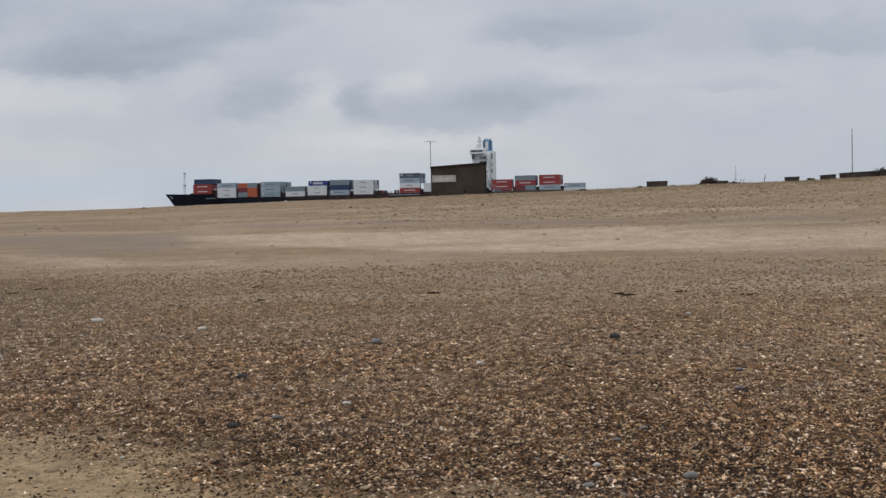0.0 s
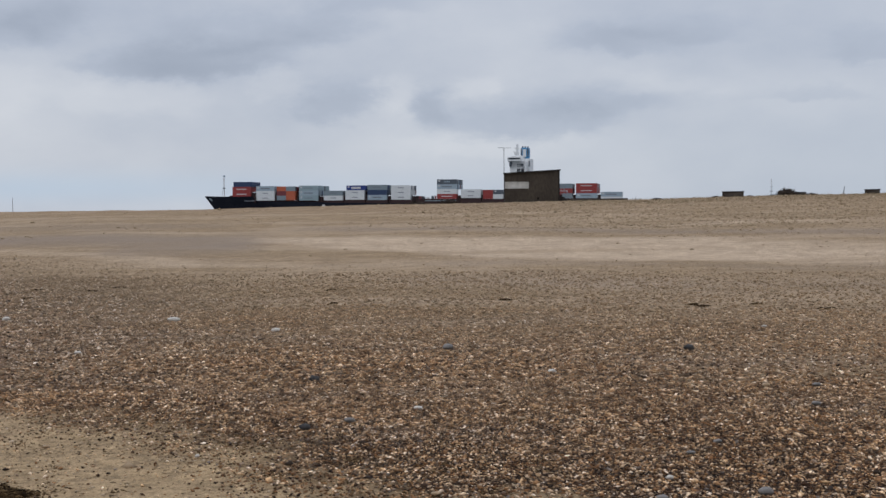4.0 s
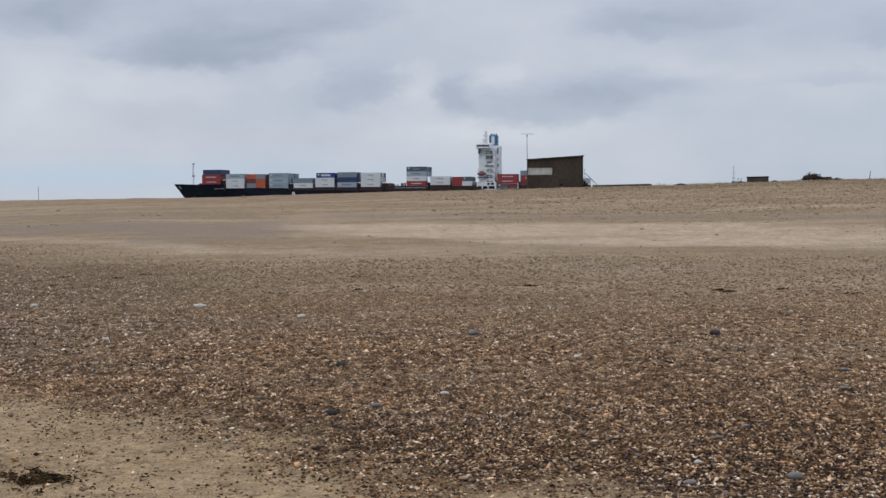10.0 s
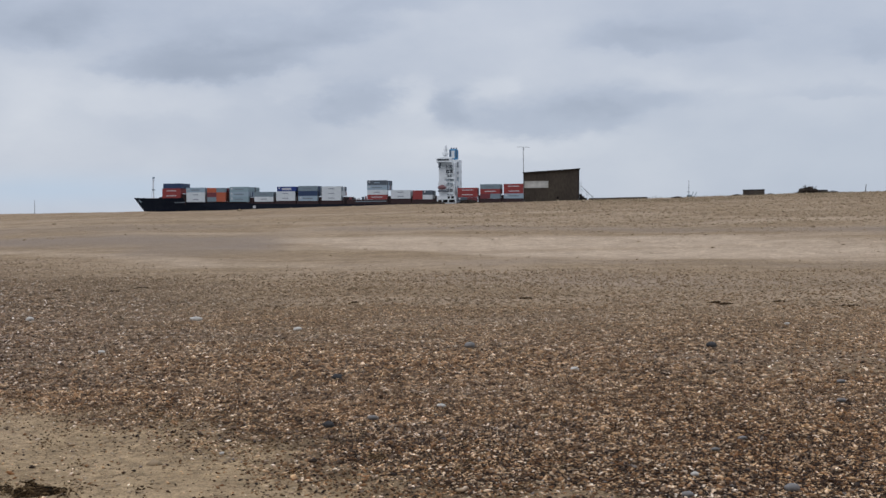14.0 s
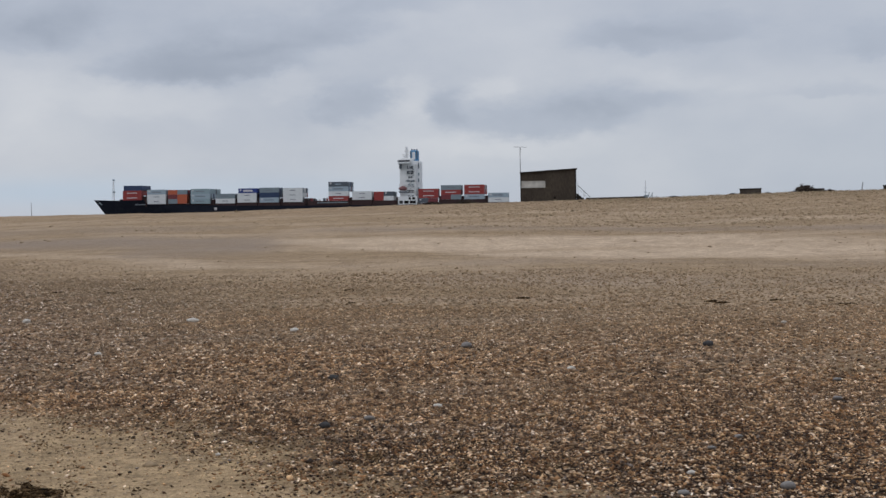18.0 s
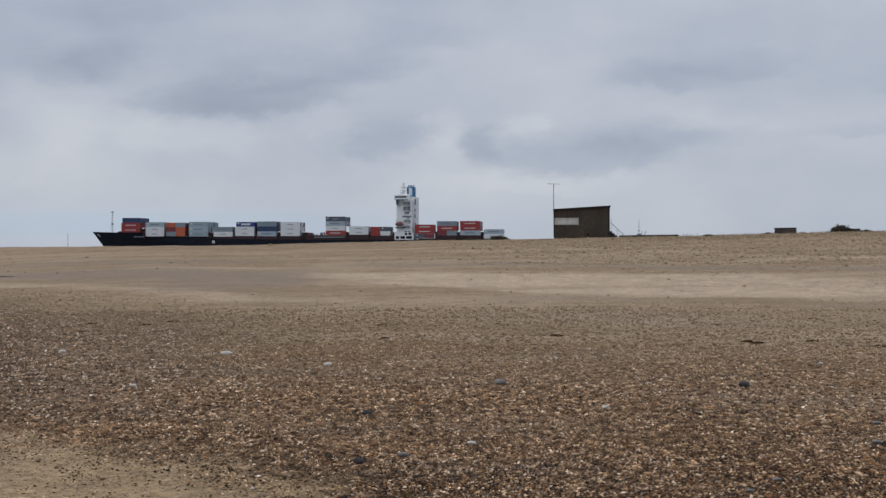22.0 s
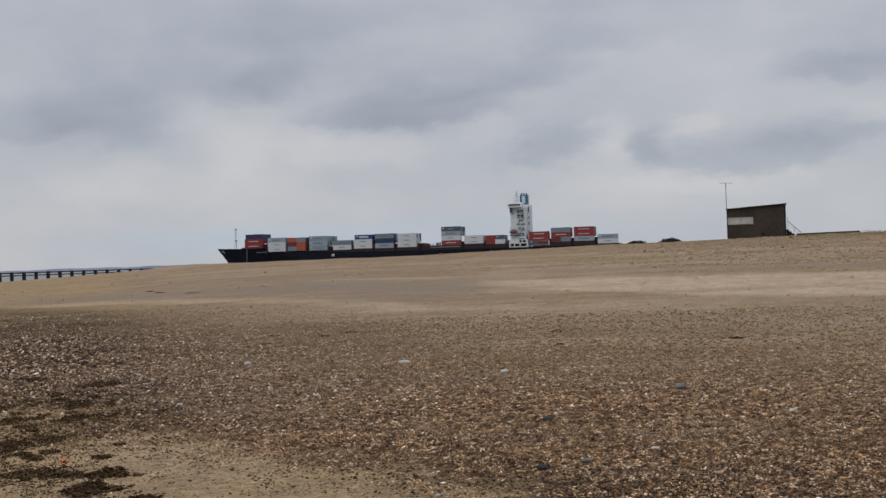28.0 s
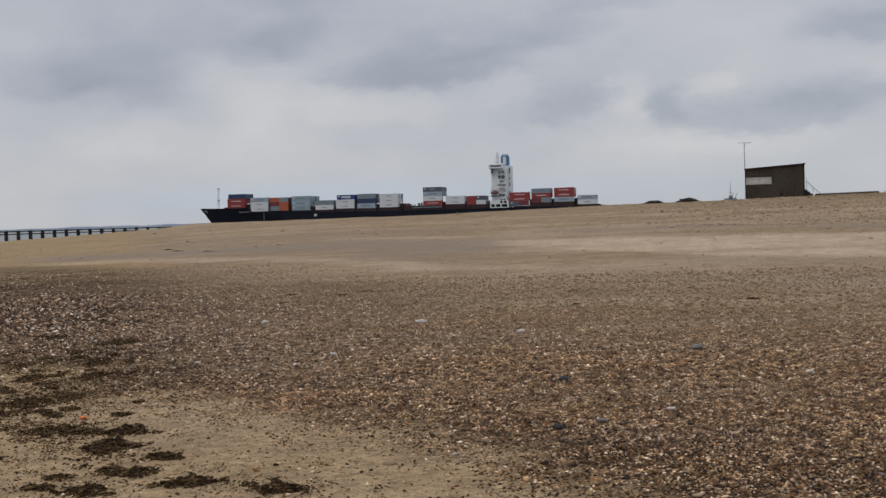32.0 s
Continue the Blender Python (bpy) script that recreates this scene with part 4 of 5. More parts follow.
def wall_with_holes(bm, width, z_left, z_right, thick, holes):
    """A front wall with a sloping top, divided so that openings go through it. x runs along the wall."""
    xs = sorted({0.0, width, *(h[0] for h in holes), *(h[1] for h in holes)})
    for a, b in zip(xs, xs[1:]):
        top_a, top_b = z_left + (z_right - z_left) * a / width, z_left + (z_right - z_left) * b / width
        z = 0.0
        for h in sorted((h for h in holes if h[0] <= a and h[1] >= b), key=lambda h: h[2]):
            box(bm, a, b, 0, thick, z, h[2])
            z = h[3]
        vs = box(bm, a, b, 0, thick, z, 1.0)
        for v in vs:
            if v.co.z > 0.999 and abs(v.co.z - 1.0) < 1e-6:
                v.co.z = top_a if abs(v.co.x - a) < 1e-6 else top_b
    bmesh.ops.remove_doubles(bm, verts=bm.verts, dist=0.001)


def build_hut():
    R = 101.0
    az_l, az_r = -3.92, -6.53
    x0, y0, z0 = at_bank(az_l, R)
    x1, y1, z1 = at_bank(az_r, R)
    width = math.hypot(x1 - x0, y1 - y0)
    turn = math.degrees(math.atan2(y1 - y0, x1 - x0))
    base = min(z0, z1) - 0.25
    hut = thing("beach_hut", "dark brown weathered hut with sloping roof and pale boarded window", "hut",
                m=pose(x0, y0, base, 0, 0, turn))
    foot = z0 - base
    zl, zr = 2.40 + foot, 2.67 + foot
    deep = 3.4
    bm = bmesh.new()
    p0, p1 = 1.15 + foot, 1.75 + foot
    holes = [(0.02, 2.06, p0, p1), (2.72, 2.90, 0.22 + foot, 0.42 + foot)]
    wall_with_holes(bm, width, zl, zr, 0.14, holes)
    part("front_wall", bm, MAT["hut_wall"], hut)
    part("side_wall", one_box(0.0, 0.14, 0.14, deep, 0, zl - 0.02), MAT["hut_wall"], hut)
    part("side_wall", one_box(width - 0.14, width, 0.14, deep, 0, zr - 0.03), MAT["hut_wall"], hut)
    bm = bmesh.new()
    wall_with_holes(bm, width, zl, zr, 0.14, [])
    bmesh.ops.translate(bm, verts=bm.verts, vec=(0, deep, 0))
    part("back_wall", bm, MAT["hut_wall"], hut)
    bm = bmesh.new()
    for v in box(bm, -0.08, width + 0.09, -0.10, deep + 0.3, 0, 0.07, 0.015):
        pass
    for v in bm.verts:
        v.co.z += zl + (zr - zl) * v.co.x / width + 0.005
    part("roof", bm, MAT["hut_roof"], hut, "dark felted roof slab")
    fascia = part("fascia", one_box(-0.09, width + 0.10, -0.135, -0.102, zl - 0.03, zl + 0.07), MAT["hut_roof"], hut)
    for v in fascia.data.vertices:
        v.co.z += (zr - zl) * v.co.x / width
    panel = part("boarded_window", one_box(0.03, 2.05, 0.03, 0.08, p0 + 0.01, p1 - 0.01), MAT["hut_panel"], hut, "pale grey boarded window panel")
    part("batten", one_box(1.38, 1.43, 0.005, 0.029, p0 + 0.02, p1 - 0.02), MAT["hut_panel"], panel)
    # dark plate set in the hole as the vent's unlit inside
    part("vent", one_box(2.73, 2.89, 0.06, 0.10, 0.23 + foot, 0.41 + foot), MAT["void"], hut, "small dark vent opening")
    part("corner_trim", one_box(width - 0.10, width + 0.02, -0.03, -0.004, 0.0, zr - 0.06), MAT["hut_roof"], hut)
    part("corner_trim", one_box(-0.02, 0.03, -0.03, -0.004, 0.0, zl - 0.06), MAT["hut_roof"], hut)
    # stepped block and handrail at the door end
    steps = thing("entrance_steps", "dark concrete steps with a bent metal handrail beside the hut", "steps", m=pose(x1 + 0.06, y1 + 0.3, z1 - 0.2, 0, 0, turn))
    for i, hgt in enumerate((0.72, 0.55, 0.38)):
        part("step", one_box(0.02 + i * 0.20, 0.21 + i * 0.20, 0, 0.9, 0, hgt), MAT["hut_roof"], steps)
    for y in (0.03, 0.85):
        part("handrail", one_tube((0.12, y, 1.42), (1.15, y, 0.42), 0.013), MAT["metal"], steps)
    part("handrail", one_tube((0.14, 0.03, 1.12), (1.15, 0.03, 0.16), 0.010), MAT["metal"], steps)
    for px, pz, pb in ((0.12, 1.75, 0.72), (0.62, 0.98, 0.2), (1.12, 0.55, -0.1)):
        part("post", one_tube((px, 0.05, pb), (px, 0.05, pz), 0.015), MAT["metal"], steps)
    # aerial behind the roof edge
    aer = thing("television_aerial", "thin pole aerial with a horizontal boom standing at the hut", "aerial", m=pose(x0 + 0.04, y0 + 0.5, z0 - 0.1, 0, 0, turn))
    part("pole", one_tube((0, 0, 0), (-0.04, 0, 4.70), 0.035, 0.025), MAT["metal"], aer)
    part("boom", one_tube((-0.55, 0, 4.72), (0.52, 0, 4.68), 0.018), MAT["metal"], aer)
    for k in range(7):
        ex = -0.5 + k * 0.16
        part("element", one_tube((ex, -0.3, 4.715 - k * 0.006), (ex, 0.3, 4.715 - k * 0.006), 0.008, None, 6), MAT["metal"], aer)
    part("bracket", one_box(-0.05, 0.01, -0.06, 0.02, 4.42, 4.62), MAT["metal"], aer)


def low_block(az0, az1, tall, rng=99.3, category="block", name="concrete_block", label="low dark weathered concrete block on the bank", lip=True, sink=0.2):
    x0, y0, z0 = at_bank(az0, rng)
    x1, y1, z1 = at_bank(az1, rng)
    w = math.hypot(x1 - x0, y1 - y0)
    tilt = -math.degrees(math.atan2(z1 - z0, w))
    b = thing(name, label, category, "blocks on the bank", pose(x0, y0, z0, 0, tilt, math.degrees(math.atan2(y1 - y0, x1 - x0))))
    part("body", one_box(0.04, w - 0.04, 0.05, 1.3, -sink, tall - 0.07, 0.03), MAT["concrete"], b)
    if lip:
        part("cap", one_box(0, w, 0, 1.35, tall - 0.066, tall, 0.02), MAT["hut_roof"], b)
    return b


def scrub(az, rng, sx, sz, seed, label="dark leafless scrub on the bank"):
    r = random.Random(seed)
    x, y, z = at_bank(az, rng)
    b = thing("scrub_bush", label, "bush", "scrub on the bank", pose(x, y, z - 0.03))
    bm = bmesh.new()
    for _ in range(10):
        tube(bm, (r.uniform(-0.2, 0.2) * sx, r.uniform(-0.2, 0.2), 0), (r.uniform(-0.9, 0.9) * sx, r.uniform(-0.5, 0.5), r.uniform(0.5, 1.0) * sz), 0.03, 0.008, 5)
    tagged(part("stem_tangle", bm, MAT["timber"], b), kind="stuff")
    bm = bmesh.new()
    bmesh.ops.create_icosphere(bm, subdivisions=3, radius=1.0)
    for v in bm.verts:
        q = 0.86 + 0.5 * noise.noise(v.co * 2.2 + Vector((seed, 0, 0)))
        v.co = Vector((v.co.x * sx * 0.92 * q, v.co.y * 0.6 * q, v.co.z * sz * 0.85 * q))
    part("thicket", bm, MAT["scrub"], b)
    bm = bmesh.new()
    for _ in range(int(120 + 500 * sx)):
        a = r.uniform(-1, 1)
        p = Vector((a * sx, r.uniform(-0.6, 0.6), r.uniform(0, 1) ** 0.8 * sz * (1 - a * a) * r.uniform(0.7, 1.12)))
        q = Vector((r.gauss(0, 1), r.gauss(0, 1), r.gauss(0, 1))).normalized() * r.uniform(0.05, 0.12)
        s = q.orthogonal().normalized() * r.uniform(0.02, 0.05)
        bm.faces.new([bm.verts.new(c) for c in (p - q, p + s, p + q, p - s)])
    tagged(part("brushwood", bm, MAT["scrub"], b), kind="stuff")
    return b


def pole(az, rng, tall, radius, name, label, lean=0.0, tip=None):
    x, y, z = at_bank(az, rng)
    p = thing(name, label, "pole", "", pose(x, y, z - 0.1))
    part("shaft", one_tube((0, 0, 0), (lean, 0, tall + 0.1), radius, tip or radius * 0.7), MAT["metal" if radius < 0.06 else "timber"], p)
    return p


def build_bank():
    build_hut()
    low_block(-14.04, -15.05, 0.48, label="low dark brick box with a flat lid on the bank")
    low_block(-20.28, -20.97, 0.36)
    low_block(-21.83, -22.56, 0.38)
    low_block(-22.66, -26.5, 0.44, 99.0, "wall", "sea_wall", "long low dark concrete wall along the bank")
    low_block(-6.95, -9.75, 0.24, 99.0, "wall", "footing_wall", "low dark concrete footing beside the hut", False)
    scrub(-16.95, 99, 0.92, 0.62, 5)
    low_block(-17.25, -17.8, 0.26, label="low dark box half hidden in scrub")
    scrub(-18.0, 99, 0.35, 0.18, 6)
    scrub(-21.45, 99, 0.2, 0.24, 7, "small ragged dark scrub tuft on the bank")
    scrub(-24.6, 99, 1.2, 0.7, 9)
    scrub(0.25, 99, 0.85, 0.26, 11, "low dark scrub mound on the crest of the bank")
    scrub(-1.3, 99, 0.95, 0.34, 12, "low dark scrub mound on the crest of the bank")
    pole(-19.38, 102, 0.66, 0.045, "fence_post", "short leaning wooden post on the bank", 0.12)
    pole(-23.23, 108, 4.8, 0.05, "radio_mast", "tall thin grey mast behind the low wall", 0.0, 0.035)
    for az, tall in ((-9.95, 0.20), (-10.1, 0.26), (-10.27, 0.16)):
        pole(az, 99.4, tall, 0.03, "stub_post", "short weathered post stub on the bank")
    scrub(-11.1, 99, 0.5, 0.16, 13, "low brown scrub on the crest of the bank")
    scrub(-13.75, 99.2, 0.22, 0.14, 14, "small ragged dark scrub tuft on the bank")
    scrub(-15.25, 99.2, 0.25, 0.12, 15, "small ragged dark scrub tuft on the bank")
    pole(18.66, 109, 1.2, 0.025, "marker_pole", "thin pale pole standing on the shingle crest")
    # sparse tufts of dry grass along the crest
    r = random.Random(3)
    bm = bmesh.new()
    for _ in range(2600):
        az = r.uniform(-27, -7)
        rng = r.uniform(84, 101.5)
        x, y, z = at_bank(az, rng)
        if noise.noise(Vector((x * 0.25, y * 0.25, 0))) + 0.012 * (-az) < r.uniform(-0.25, 0.55):
            continue
        for _ in range(4):
            bx, by = x + r.gauss(0, 0.12), y + r.gauss(0, 0.12)
            ln = r.uniform(0.04, 0.16)
            tx, ty = r.gauss(0, 0.06), r.gauss(0, 0.06)
            w = r.uniform(0.010, 0.022)
            bm.faces.new([bm.verts.new(c) for c in ((bx - w, by, z - 0.02), (bx + w, by, z - 0.02), (bx + tx, by + ty, z + ln))])
    tagged(new("dune_grass", mesh_of("dune_grass", bm, MAT["straw"])), "sparse dry straw-coloured grass along the bank", "grass", kind="stuff")


def build_groyne():
    """Timber groyne that runs out over the shore: posts with planks between them."""
    posts = []
    for i in range(22):
        az = 31.7 - i * 0.515
        rng = 150.0 + i * 1.2
        x, y = -math.sin(radians(az)) * rng, math.cos(radians(az)) * rng
        posts.append((x, y, EYE + rng * math.tan(radians(-0.035))))
    x0, y0, _ = posts[0]
    g = thing("timber_groyne", "dark tarred timber groyne with square posts and rails", "groyne", m=pose(x0, y0, 0))
    for x, y, top in posts:
        bm = one_box(x - x0 - 0.17, x - x0 + 0.17, y - y0 - 0.17, y - y0 + 0.17, -3.5, top, 0.02)
        part("post", bm, MAT["timber"], g)
    for a, b in zip(posts, posts[1:]):
        va = Vector((a[0] - x0, a[1] - y0 - 0.24, a[2]))
        vb = Vector((b[0] - x0, b[1] - y0 - 0.24, b[2]))
        for drop, thick in ((0.03, 0.14), (0.36, 0.12)):
            bm = bmesh.new()
            way = vb - va
            box(bm, 0.0, way.length - 0.01, -0.06, 0.06, -thick, 0, 0.01)
            m = Matrix.Translation(va + Vector((0, 0, -drop))) @ way.to_track_quat("X", "Z").to_matrix().to_4x4()
            bmesh.ops.transform(bm, matrix=m, verts=bm.verts)
            part("rail", bm, MAT["timber"], g)


build_shingle()
build_stones()
build_weed()
build_weed_litter()
build_bank()
build_groyne()


# ---------------------------------------------------------------- container ship
MID = 130.8     # metres from the ship's datum at the bow to its origin
BEAM = 32.0
SHIP_ROWS = [  # seconds, x, y, heading
    (0, 15.0, 728.2, 16.00), (4, -6.3, 731.7, 14.11), (8, -27.9, 735.3, 12.22), (12, -49.9, 738.9, 10.33), (16, -72.1, 742.6, 8.44),
    (20, -94.7, 746.4, 6.55), (24, -117.6, 750.1, 4.66), (28, -140.8, 754.0, 2.77), (32, -164.3, 757.9, 0.88),
]


def sx(s):
    """Ship x from metres aft of the bow datum."""
    return MID - s


def half_breadth(s, z):
    stem = -11.5 + (14.6 - z) * 0.80
    q = s - stem
    run = 40.0 + (14.6 - z) * 1.8
    b = 16.0 * clamp01(q / run) ** 0.62 if q > 0 else 0.0
    stern = clamp01((262.0 - s) / 34.0) ** 0.5
    return float(b * (0.70 + 0.30 * stern) * (1.0 if s < 261.9 else 0.94)), stem


def hull_top(s):
    """Height of the bulwark: raised forecastle, then a deck that falls gently aft."""
    if s < 27.5:
        return 14.3 + 0.5 * float(clamp01((6.0 - s) / 17.0))
    aft = float(np.interp(s, [30, 60, 90, 130, 200, 262], [11.3, 10.8, 10.0, 9.6, 9.0, 8.8]))
    if s < 30.0:
        return 14.3 - (s - 27.5) / 2.5 * (14.3 - aft)
    return aft


def build_hull(ship):
    st = sorted({-11.5, -8, -5, -2, 1, 4, 8, 12, 17, 22, 27.5, 30, 36, 44, 54, 66, 80, 110, 140, 170, 200, 225, 238, 248, 255, 259, 262})
    levels = [-2.0, 1.0, 3.5, 6.0, 8.0, 9.4, 1.0]
    for side, ys in (("hull_side", 1), ("hull_side", -1)):
        bm = bmesh.new()
        grid = []
        for s in st:
            row = []
            for i, z in enumerate(levels):
                if i == len(levels) - 1:
                    z = hull_top(s)
                b, stem = half_breadth(s, z)
                row.append(bm.verts.new((sx(max(s, stem)), -BEAM / 2 + ys * b, z)))
            grid.append(row)
        for a, b in zip(grid, grid[1:]):
            for i in range(len(levels) - 1):
                q = (a[i], b[i], b[i + 1], a[i + 1])
                try:
                    bm.faces.new(q)
                except ValueError:
                    pass
        bmesh.ops.remove_doubles(bm, verts=bm.verts, dist=0.02)
        bmesh.ops.solidify(bm, geom=bm.faces[:], thickness=0.15)
        part(side, bm, MAT["hull"], ship, "black painted hull side", True)
    bm = bmesh.new()
    prev = None
    for s in st:
        z = hull_top(s) - 0.7
        b, _ = half_breadth(s, z)
        b = max(b - 0.35, 0.05)
        row = [bm.verts.new((sx(max(s, -9.5)), -BEAM / 2 + b, z)), bm.verts.new((sx(max(s, -9.5)), -BEAM / 2 - b, z))]
        if prev:
            bm.faces.new((prev[0], prev[1], row[1], row[0]))
        prev = row
    part("deck", bm, MAT["deck"], ship, "dark red steel deck")
    b, _ = half_breadth(262, 9)
    part("transom", one_box(sx(262.2), sx(261.7), -BEAM / 2 - b, -BEAM / 2 + b, -2, 8.75), MAT["hull"], ship)
    # white mark and lettering bars on the hull
    for s, z, w, h, m in ((74.5, 8.3, 1.7, 1.6, "white_mark"),):
        b, _ = half_breadth(s, z)
        part("hull_mark", one_box(sx(s) - w / 2, sx(s) + w / 2, -BEAM / 2 + b + 0.02, -BEAM / 2 + b + 0.08, z - h / 2, z + h / 2), MAT[m], ship, "white hull mark")
    for k in range(6):
        s = 21.5 + k * 1.3
        b, _ = half_breadth(s, 11.5)
        part("hull_lettering", one_box(sx(s) - 0.45, sx(s) + 0.45, -BEAM / 2 + b + 0.02, -BEAM / 2 + b + 0.3, 11.2, 12.0), MAT["dark_mark"], ship, "faint grey lettering bar")
    for s, z in ((-6.4, 13.0), (-5.2, 12.2)):
        b, _ = half_breadth(s, z)
        anchor = part("anchor", lumpy(5, 0.7, 0.4, 0.6), MAT["c_grey"], ship)
        anchor.location = (sx(s), -BEAM / 2 + b, z)
    # foremast
    mast = part("foremast", one_tube((sx(1.8), -BEAM / 2, 13.4), (sx(1.8), -BEAM / 2, 28.4), 0.38, 0.20), MAT["ship_white"], ship, "slim white foremast")
    part("platform", one_box(sx(2.4), sx(1.2), -BEAM / 2 - 0.7, -BEAM / 2 + 0.7, 19.6, 20.4), MAT["c_grey"], mast)
    part("ladder", one_tube((sx(0.6), -BEAM / 2 + 0.6, 13.6), (sx(1.5), -BEAM / 2 + 0.3, 26.4), 0.14), MAT["ship_white"], mast)
    part("top_lantern", one_box(sx(2.5), sx(1.1), -BEAM / 2 - 0.5, -BEAM / 2 + 0.5, 27.2, 28.2, 0.1), MAT["c_pale"], mast)
    part("yard", one_tube((sx(1.8), -BEAM / 2 - 1.6, 26.0), (sx(1.8), -BEAM / 2 + 1.6, 26.0), 0.08), MAT["c_grey"], mast)
    part("windlass", one_box(sx(8.5), sx(6.6), -BEAM / 2 - 3, -BEAM / 2 + 3, 13.5, 15.2, 0.3), MAT["coaming"], ship)
    # hatch coamings under the bays
    for a, b_, top in COAMINGS:
        part("hatch_cover", one_box(sx(b_), sx(a), -BEAM + 1.2 if a > 40 else -BEAM + 9, (-0.75 if a > 60 else -2.6) if a > 28 else -8.0, 7.9 if a > 60 else 10.0, top, 0.08), MAT["coaming"], ship, "dark brown hatch cover")
    # lashing bridges between bays
    for s in (29.0, 43.0, 57.2, 73.0, 87.6, 101.8, 116.6, 131.2, 160.2, 174.3, 215.7, 229.8, 244.3):
        bm = bmesh.new()
        for y in (-0.9, -6.0, -11.0, -16.0, -21.0, -26.0):
            box(bm, sx(s) - 0.30, sx(s) + 0.30, y - 0.35, y + 0.1, 7.9 if s > 60 else 10.2, 14.3)
        box(bm, sx(s) - 0.32, sx(s) + 0.32, -BEAM + 2, -0.8, 14.0, 14.2)
        # solid panel and dark blocks added to close gaps where sky would show
        box(bm, sx(s) - 0.12, sx(s) + 0.12, -BEAM + 2.2, -1.6, 8.2 if s > 60 else 10.2, 13.9)
        if s in (29.0, 43.0, 57.2, 101.8):
            box(bm, sx(s) - 0.75, sx(s) + 0.75, -BEAM + 9, -3.2, 14.25, 17.0)
        if s == 29.0:
            box(bm, sx(28.0), sx(24.3), -BEAM + 9, -7.0, 13.7, 16.8)
        part("lashing_bridge", bm, MAT["coaming"], ship)
    # added dark blocks fill the gaps between the hatches so no sky shows
    for a, b_ in ((26.7, 29.1), (42.7, 42.95), (57.1, 57.9), (70.6, 74.1), (87.1, 87.9), (101.1, 102.3), (115.0, 117.3), (159.0, 160.9), (173.6, 174.5), (188.4, 189.5), (214.7, 216.0), (228.7, 230.3), (243.0, 245.0)):
        part("gap_filler", one_box(sx(b_), sx(a), -BEAM + 5, -3.0 if a > 40 else -8.0, 7.9 if a > 60 else 10.2, 14.2, 0.06), MAT["coaming"], ship)
    # low deck gear in the open bay
    for s, y, w, h, m in ((135.5, -1.6, 1.4, 1.6, "c_maroon"), (138.2, -1.5, 1.0, 1.2, "c_slate"), (140.4, -1.8, 1.8, 1.0, "c_white"), (143.4, -1.6, 1.5, 1.7, "c_slate"), (145.2, -1.4, 0.9, 1.9, "c_maroon")):
        part("deck_locker", one_box(sx(s) - w / 2, sx(s) + w / 2, y - 1.2, y, 12.3, 12.3 + h, 0.05), MAT[m], ship)
    part("walkway_strip", one_box(sx(158.3), sx(139.0), -0.70, -0.60, 10.9, 11.4), MAT["c_grey"], ship, "pale grey walkway edge")


